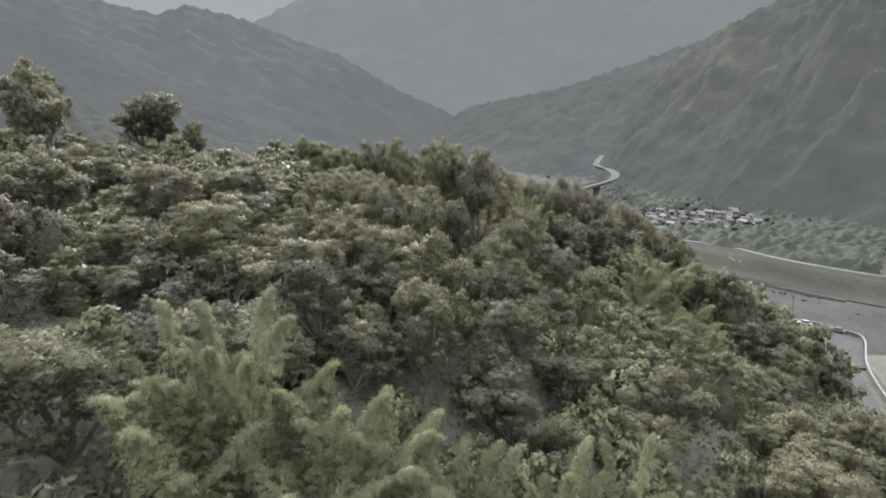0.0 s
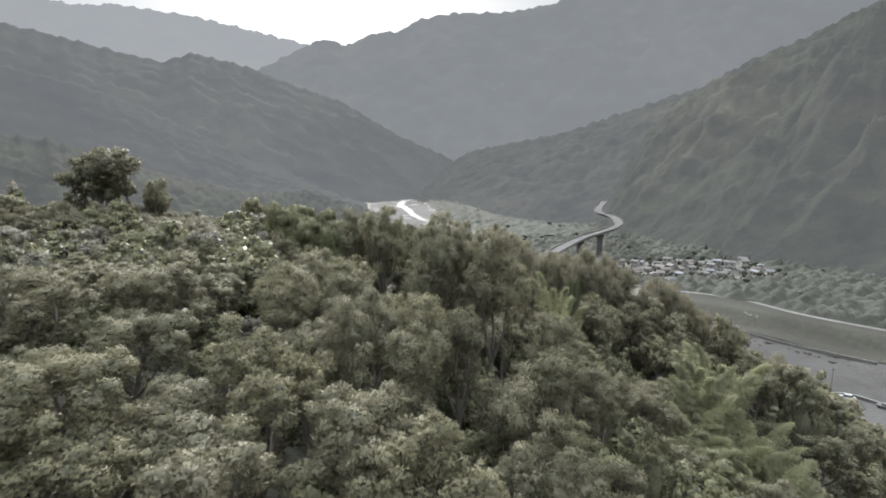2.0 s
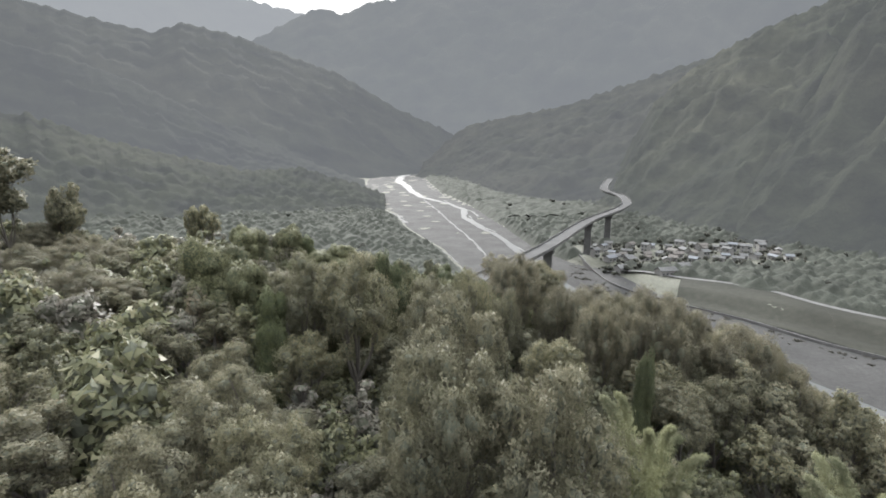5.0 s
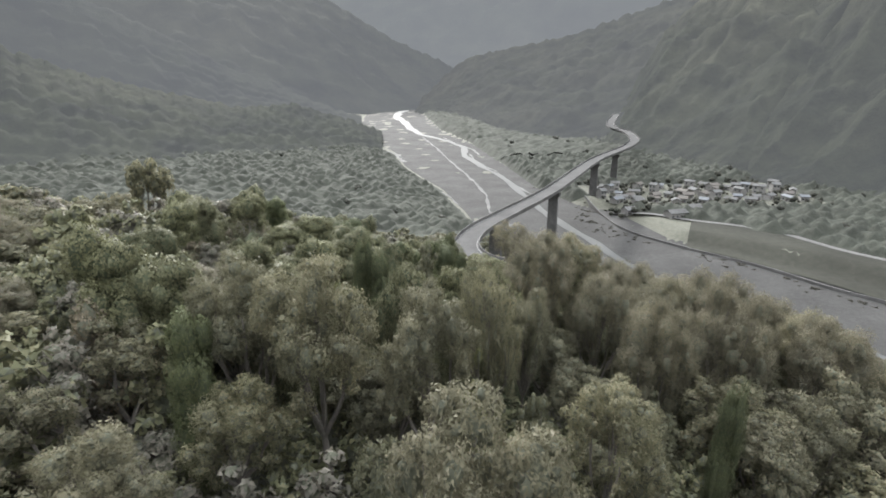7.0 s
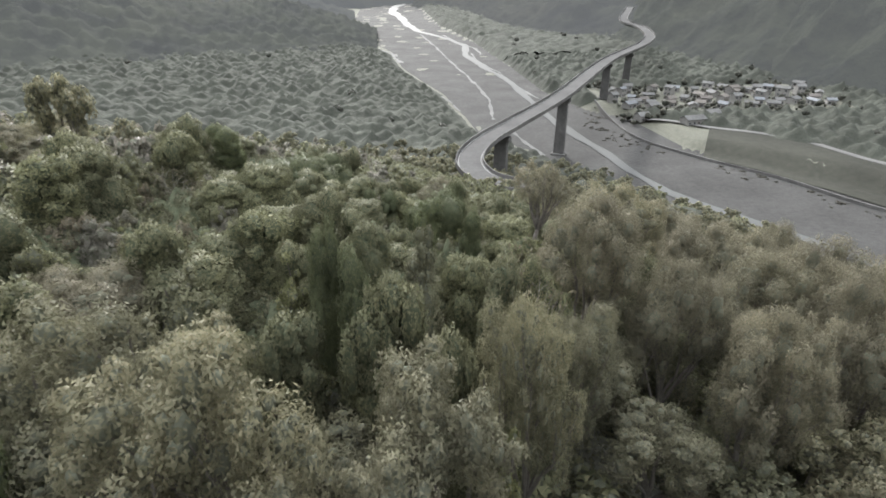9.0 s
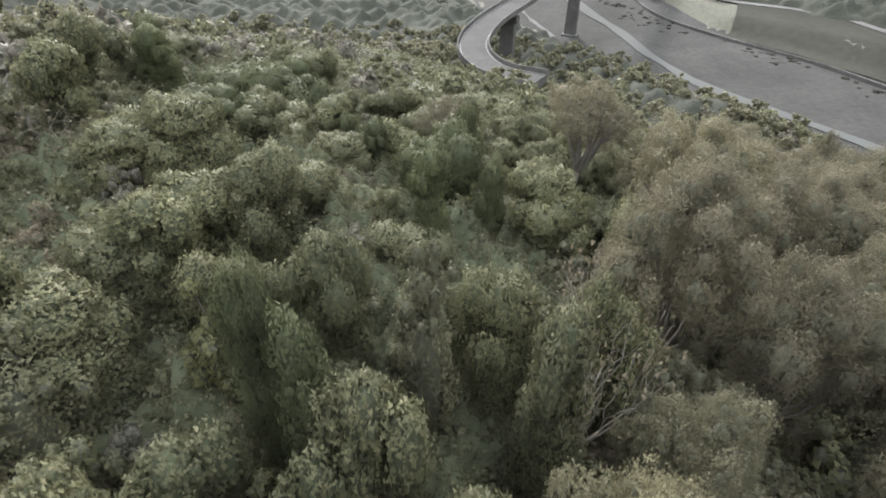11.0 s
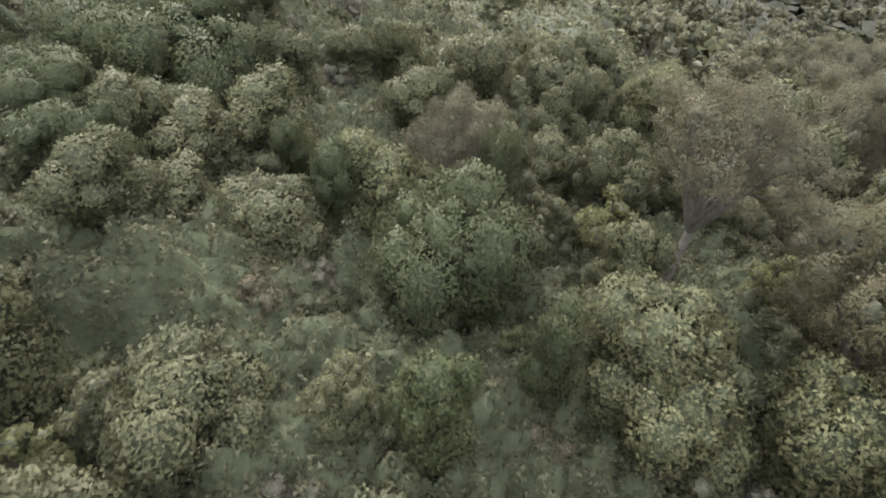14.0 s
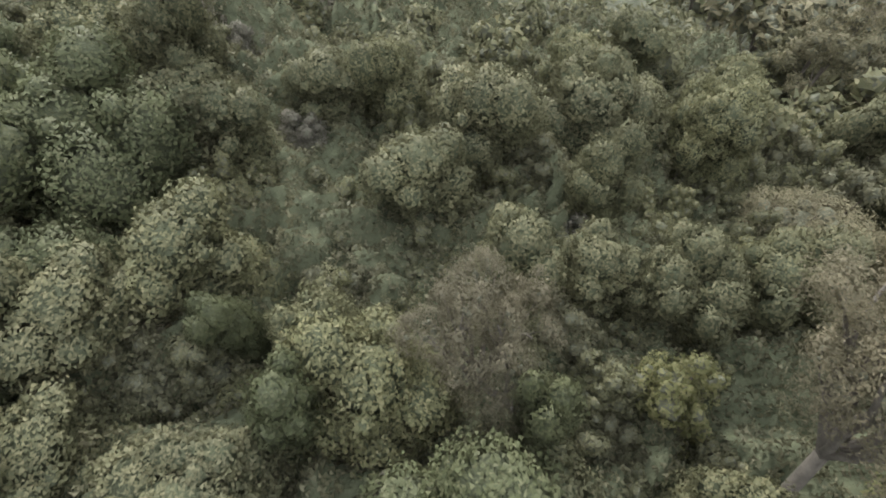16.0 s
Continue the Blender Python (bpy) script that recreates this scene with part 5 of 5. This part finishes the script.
def build_road():
    ribbon("road", [(x, y, z) for x, y, z in ROAD[:5]] + [(111, 166, 15.6)], 3.4, MAT["asphalt"], 0.12, "grey asphalt valley road beside the wooded slope", "road")
    lay = [(104, 134), (109.5, 131.5), (123.5, 151.5), (122, 158), (116, 167), (108.5, 163), (107, 146)]
    bm = bmesh.new()
    vs = [bm.verts.new((x, y, 16.3)) for x, y in lay]
    f = bm.faces.new(vs)
    ex = bmesh.ops.extrude_face_region(bm, geom=[f])
    for v in ex["geom"]:
        if isinstance(v, bmesh.types.BMVert):
            v.co.z -= 6
    bmesh.ops.recalc_face_normals(bm, faces=bm.faces)
    me = bpy.data.meshes.new("pavement")
    bm.to_mesh(me)
    bm.free()
    me.materials.append(MAT["asphalt"])
    tagged(new("pavement", me), "paved lay-by at the bend of the valley road", "lay-by", kind="structure")
    rail = fine_line([(76, 40, 17), (90, 83, 16.5), (97.5, 106, 16), (109.6, 131.2, 16), (123.6, 151.3, 16), (122.2, 158.3, 16), (116.2, 167.2, 16), (108.3, 165, 16)], 8)
    base = new("guard_wall")
    part("kerb", sweep_bm(rail, [(-0.18, -0.6), (0.18, -0.6), (0.15, 0.95), (-0.15, 0.95)]), MAT["concrete"], base)
    part("cap", sweep_bm(rail, [(-0.2, 0.955), (0.2, 0.955), (0.2, 1.1), (-0.2, 1.1)]), MAT["paint"], base, "white-painted cap")
    tagged(base, "low concrete guard wall along the valley road", "wall")


build_road()


def car(x, y, z, turn, paint):
    base = new("parked_car")
    base.matrix_basis = Matrix.Translation((x, y, z)) @ Matrix.Rotation(turn, 4, "Z")
    part("body", box_bm(0, 0, 0.62, 1.75, 4.3, 0.66, 0.94, 0, 0.12), paint, base)
    part("cabin", box_bm(0, -0.2, 1.22, 1.6, 2.3, 0.56, 0.78, 0, 0.1), MAT["glass"], base, "dark glazed cabin")
    part("roof", box_bm(0, -0.2, 1.52, 1.22, 1.75, 0.06, 1.0, 0, 0.02), paint, base)
    for sx in (-0.8, 0.8):
        for sy in (-1.35, 1.35):
            bm = bmesh.new()
            bmesh.ops.create_cone(bm, cap_ends=True, segments=14, radius1=0.32, radius2=0.32, depth=0.22, matrix=Matrix.Translation((sx, sy, 0.32)) @ Matrix.Rotation(radians(90), 4, "Y"))
            part("wheel", bm, MAT["rubber"], base)
    return base


tagged(car(114.6, 164.2, 16.32, 0.9, MAT["car_paint"]), "silver car parked on the lay-by", "car")
tagged(car(120.6, 158.0, 16.32, 0.7, MAT["roof_a"]), "white car parked beside the guard wall", "car")


def build_pole(x, y):
    z = float(land(np.array(x), np.array(y)))
    base = new("utility_pole")
    bm = bmesh.new()
    bmesh.ops.create_cone(bm, cap_ends=True, segments=10, radius1=0.16, radius2=0.1, depth=9.0, matrix=Matrix.Translation((x, y, 16 + 4.2)))
    part("pole", bm, MAT["concrete"], base)
    part("crossarm", box_bm(x, y, 24.0, 1.8, 0.12, 0.14), MAT["bark"], base)
    tagged(base, "grey utility pole at the lay-by", "pole")


build_pole(112.3, 167.5)


def build_fields():
    a = [(128, 330), (146, 308), (160, 286), (172, 262), (190, 240), (206, 222)]
    b = [(146, 366), (166, 354), (181, 338), (192, 306), (212, 276), (236, 250)]
    for k, (i, j) in enumerate(((0, 2), (2, 3), (3, 5))):
        la, lb = fine_line([(*p, 0) for p in a[i:j + 1]], 6)[:, :2], fine_line([(*p, 0) for p in b[i:j + 1]], 6)[:, :2]
        ob = new("field", strip("field", la, lb, MAT["field"], 0.5 + 0.03 * k, 8))
        tagged(ob, "dry yellowish field on the river terrace", "field", kind="structure")
    track = [(112, 405), (128, 385), (146, 367.5), (166, 355.5), (182, 339), (193.5, 306), (214, 276), (240, 250)]
    ribbon("track", [(x, y, float(land(np.array(x), np.array(y)))) for x, y in track], 2.2, MAT["concrete"], 0.75, "pale farm track along the terrace edge", "track")
    base = new("river_wall")
    edge = [(102, 440), (104, 400), (108, 360), (128, 326), (150, 296), (163, 268), (185, 240)]
    line = fine_line([(x, y, float(land(np.array(x), np.array(y)))) for x, y in edge], 6)
    part("wall", sweep_bm(line, [(-0.4, -3.0), (0.5, -3.0), (0.3, 1.4), (-0.3, 1.4)]), MAT["concrete"], base)
    tagged(base, "concrete flood wall along the gravel river bed", "wall")


build_fields()


# ---- the village ----
def house(x, y, w, d, h, turn, roof_mat, storeys=1):
    z = float(land(np.array(x), np.array(y))) - 0.3
    base = new("house")
    base.matrix_basis = Matrix.Translation((x, y, z)) @ Matrix.Rotation(turn, 4, "Z")
    wall = part("wall", box_bm(0, 0, h / 2, w, d, h, 1.0, 0, 0.03), MAT["wall"], base)
    bm = bmesh.new()
    e, rise = 0.5, d * 0.24
    prof = [(-d / 2 - e, -0.12), (0, rise), (d / 2 + e, -0.12), (d / 2 + e, 0.12), (0, rise + 0.24), (-d / 2 - e, 0.12)]
    rings = [[bm.verts.new((sx * (w / 2 + e), py, h + pz + 0.13)) for py, pz in prof] for sx in (-1, 1)]
    for i in range(6):
        bm.faces.new((rings[0][i], rings[0][(i + 1) % 6], rings[1][(i + 1) % 6], rings[1][i]))
    bm.faces.new(rings[0])
    bm.faces.new(rings[1][::-1])
    bmesh.ops.recalc_face_normals(bm, faces=bm.faces)
    part("roof", bm, roof_mat, base)
    for k in (-1, 1):
        bm = bmesh.new()
        tri = [[bm.verts.new((k * (w / 2 - t), py, pz)) for py, pz in ((-d / 2 + 0.1, h), (d / 2 - 0.1, h), (0, h + rise - 0.1))] for t in (0.1, 0.3)]
        bm.faces.new(tri[0])
        bm.faces.new(tri[1][::-1])
        for i in range(3):
            bm.faces.new((tri[0][i], tri[1][i], tri[1][(i + 1) % 3], tri[0][(i + 1) % 3]))
        part("gable", bm, MAT["wall"], base)
    for s in range(storeys):
        for k in range(max(2, int(w / 3))):
            part("window", box_bm(-w / 2 + (k + 0.5) * w / max(2, int(w / 3)), -d / 2, 1.6 + 2.8 * s, 1.2, 0.12, 1.1), MAT["glass"], base)
    part("door", box_bm(w * 0.1, -d / 2, 1.05, 0.95, 0.14, 2.1), MAT["roof_b"], base)
    return base


rng = np.random.default_rng(77)
HOUSES = []
for _ in range(900):
    x, y = rng.uniform(112, 246), rng.uniform(395, 482)
    if not (416 - 0.10 * (x - 112) < y < 472 - 0.12 * (x - 112)) or len(HOUSES) >= 50:
        continue
    if all(math.hypot(x - a, y - b) > 8.8 for a, b in HOUSES):
        HOUSES.append((x, y))
        two = rng.random() < 0.3
        roof = [MAT["roof_a"], MAT["roof_a"], MAT["roof_b"], MAT["roof_c"]][int(rng.integers(4))]
        kind = {"pale_metal_roof": "pale metal", "brown_roof": "brown", "blue_grey_roof": "blue-grey"}[roof.name]
        tagged(house(x, y, rng.uniform(4.5, 8.0), rng.uniform(4.0, 5.6), 5.6 if two else 3.0, rng.normal() * 0.8 - 0.3, roof, 2 if two else 1), "small village house with a %s gabled roof" % kind, "house", "village houses")
for x, y, w in ((141, 377, 12), (158, 392, 8), (120, 398, 7)):
    tagged(house(x, y, w, 7, 3.4, 0.3, MAT["roof_a"]), "low farm shed with a pale metal roof", "house", "village houses")
flat_wood(16000, lambda x, y, r: 108 < x < 252 and 392 < y < 486 and all(math.hypot(x - a, y - b) > 3.8 for a, b in HOUSES), 24, "gardens", (0.3, 0.85))
close_heap("gardens", "garden_trees", "small trees and bushes between the village houses", "trees")
# scrub on the gravel bars and along the terrace
SCRUB = [scrub_mesh(330 + i) for i in range(5)]
EDGE_X = [(190, 225), (240, 185), (268, 163), (296, 150), (326, 128), (360, 108), (400, 104), (440, 102), (520, 84)]


def on_bar(x, y, rng):
    """Thick along the foot of the flood wall, thinning out over the gravel."""
    if not 190 < y < 520:
        return False
    d = x - float(lerp(y, EDGE_X))
    patch = float(waves(np.array(x), np.array(y * 0.6), 11, 9)) + 0.4 * float(waves(np.array(x), np.array(y), 4, 3))
    if -24 < d < -1.5:
        return rng.random() < 0.25 + 0.75 * ease(-20, -5, d) and patch > -0.25
    return False


flat_wood(60000, on_bar, 25, "scrub", (0.3, 0.8), SCRUB)
close_heap("scrub", "river_scrub", "low grey-green scrub on the gravel bars", "scrub")
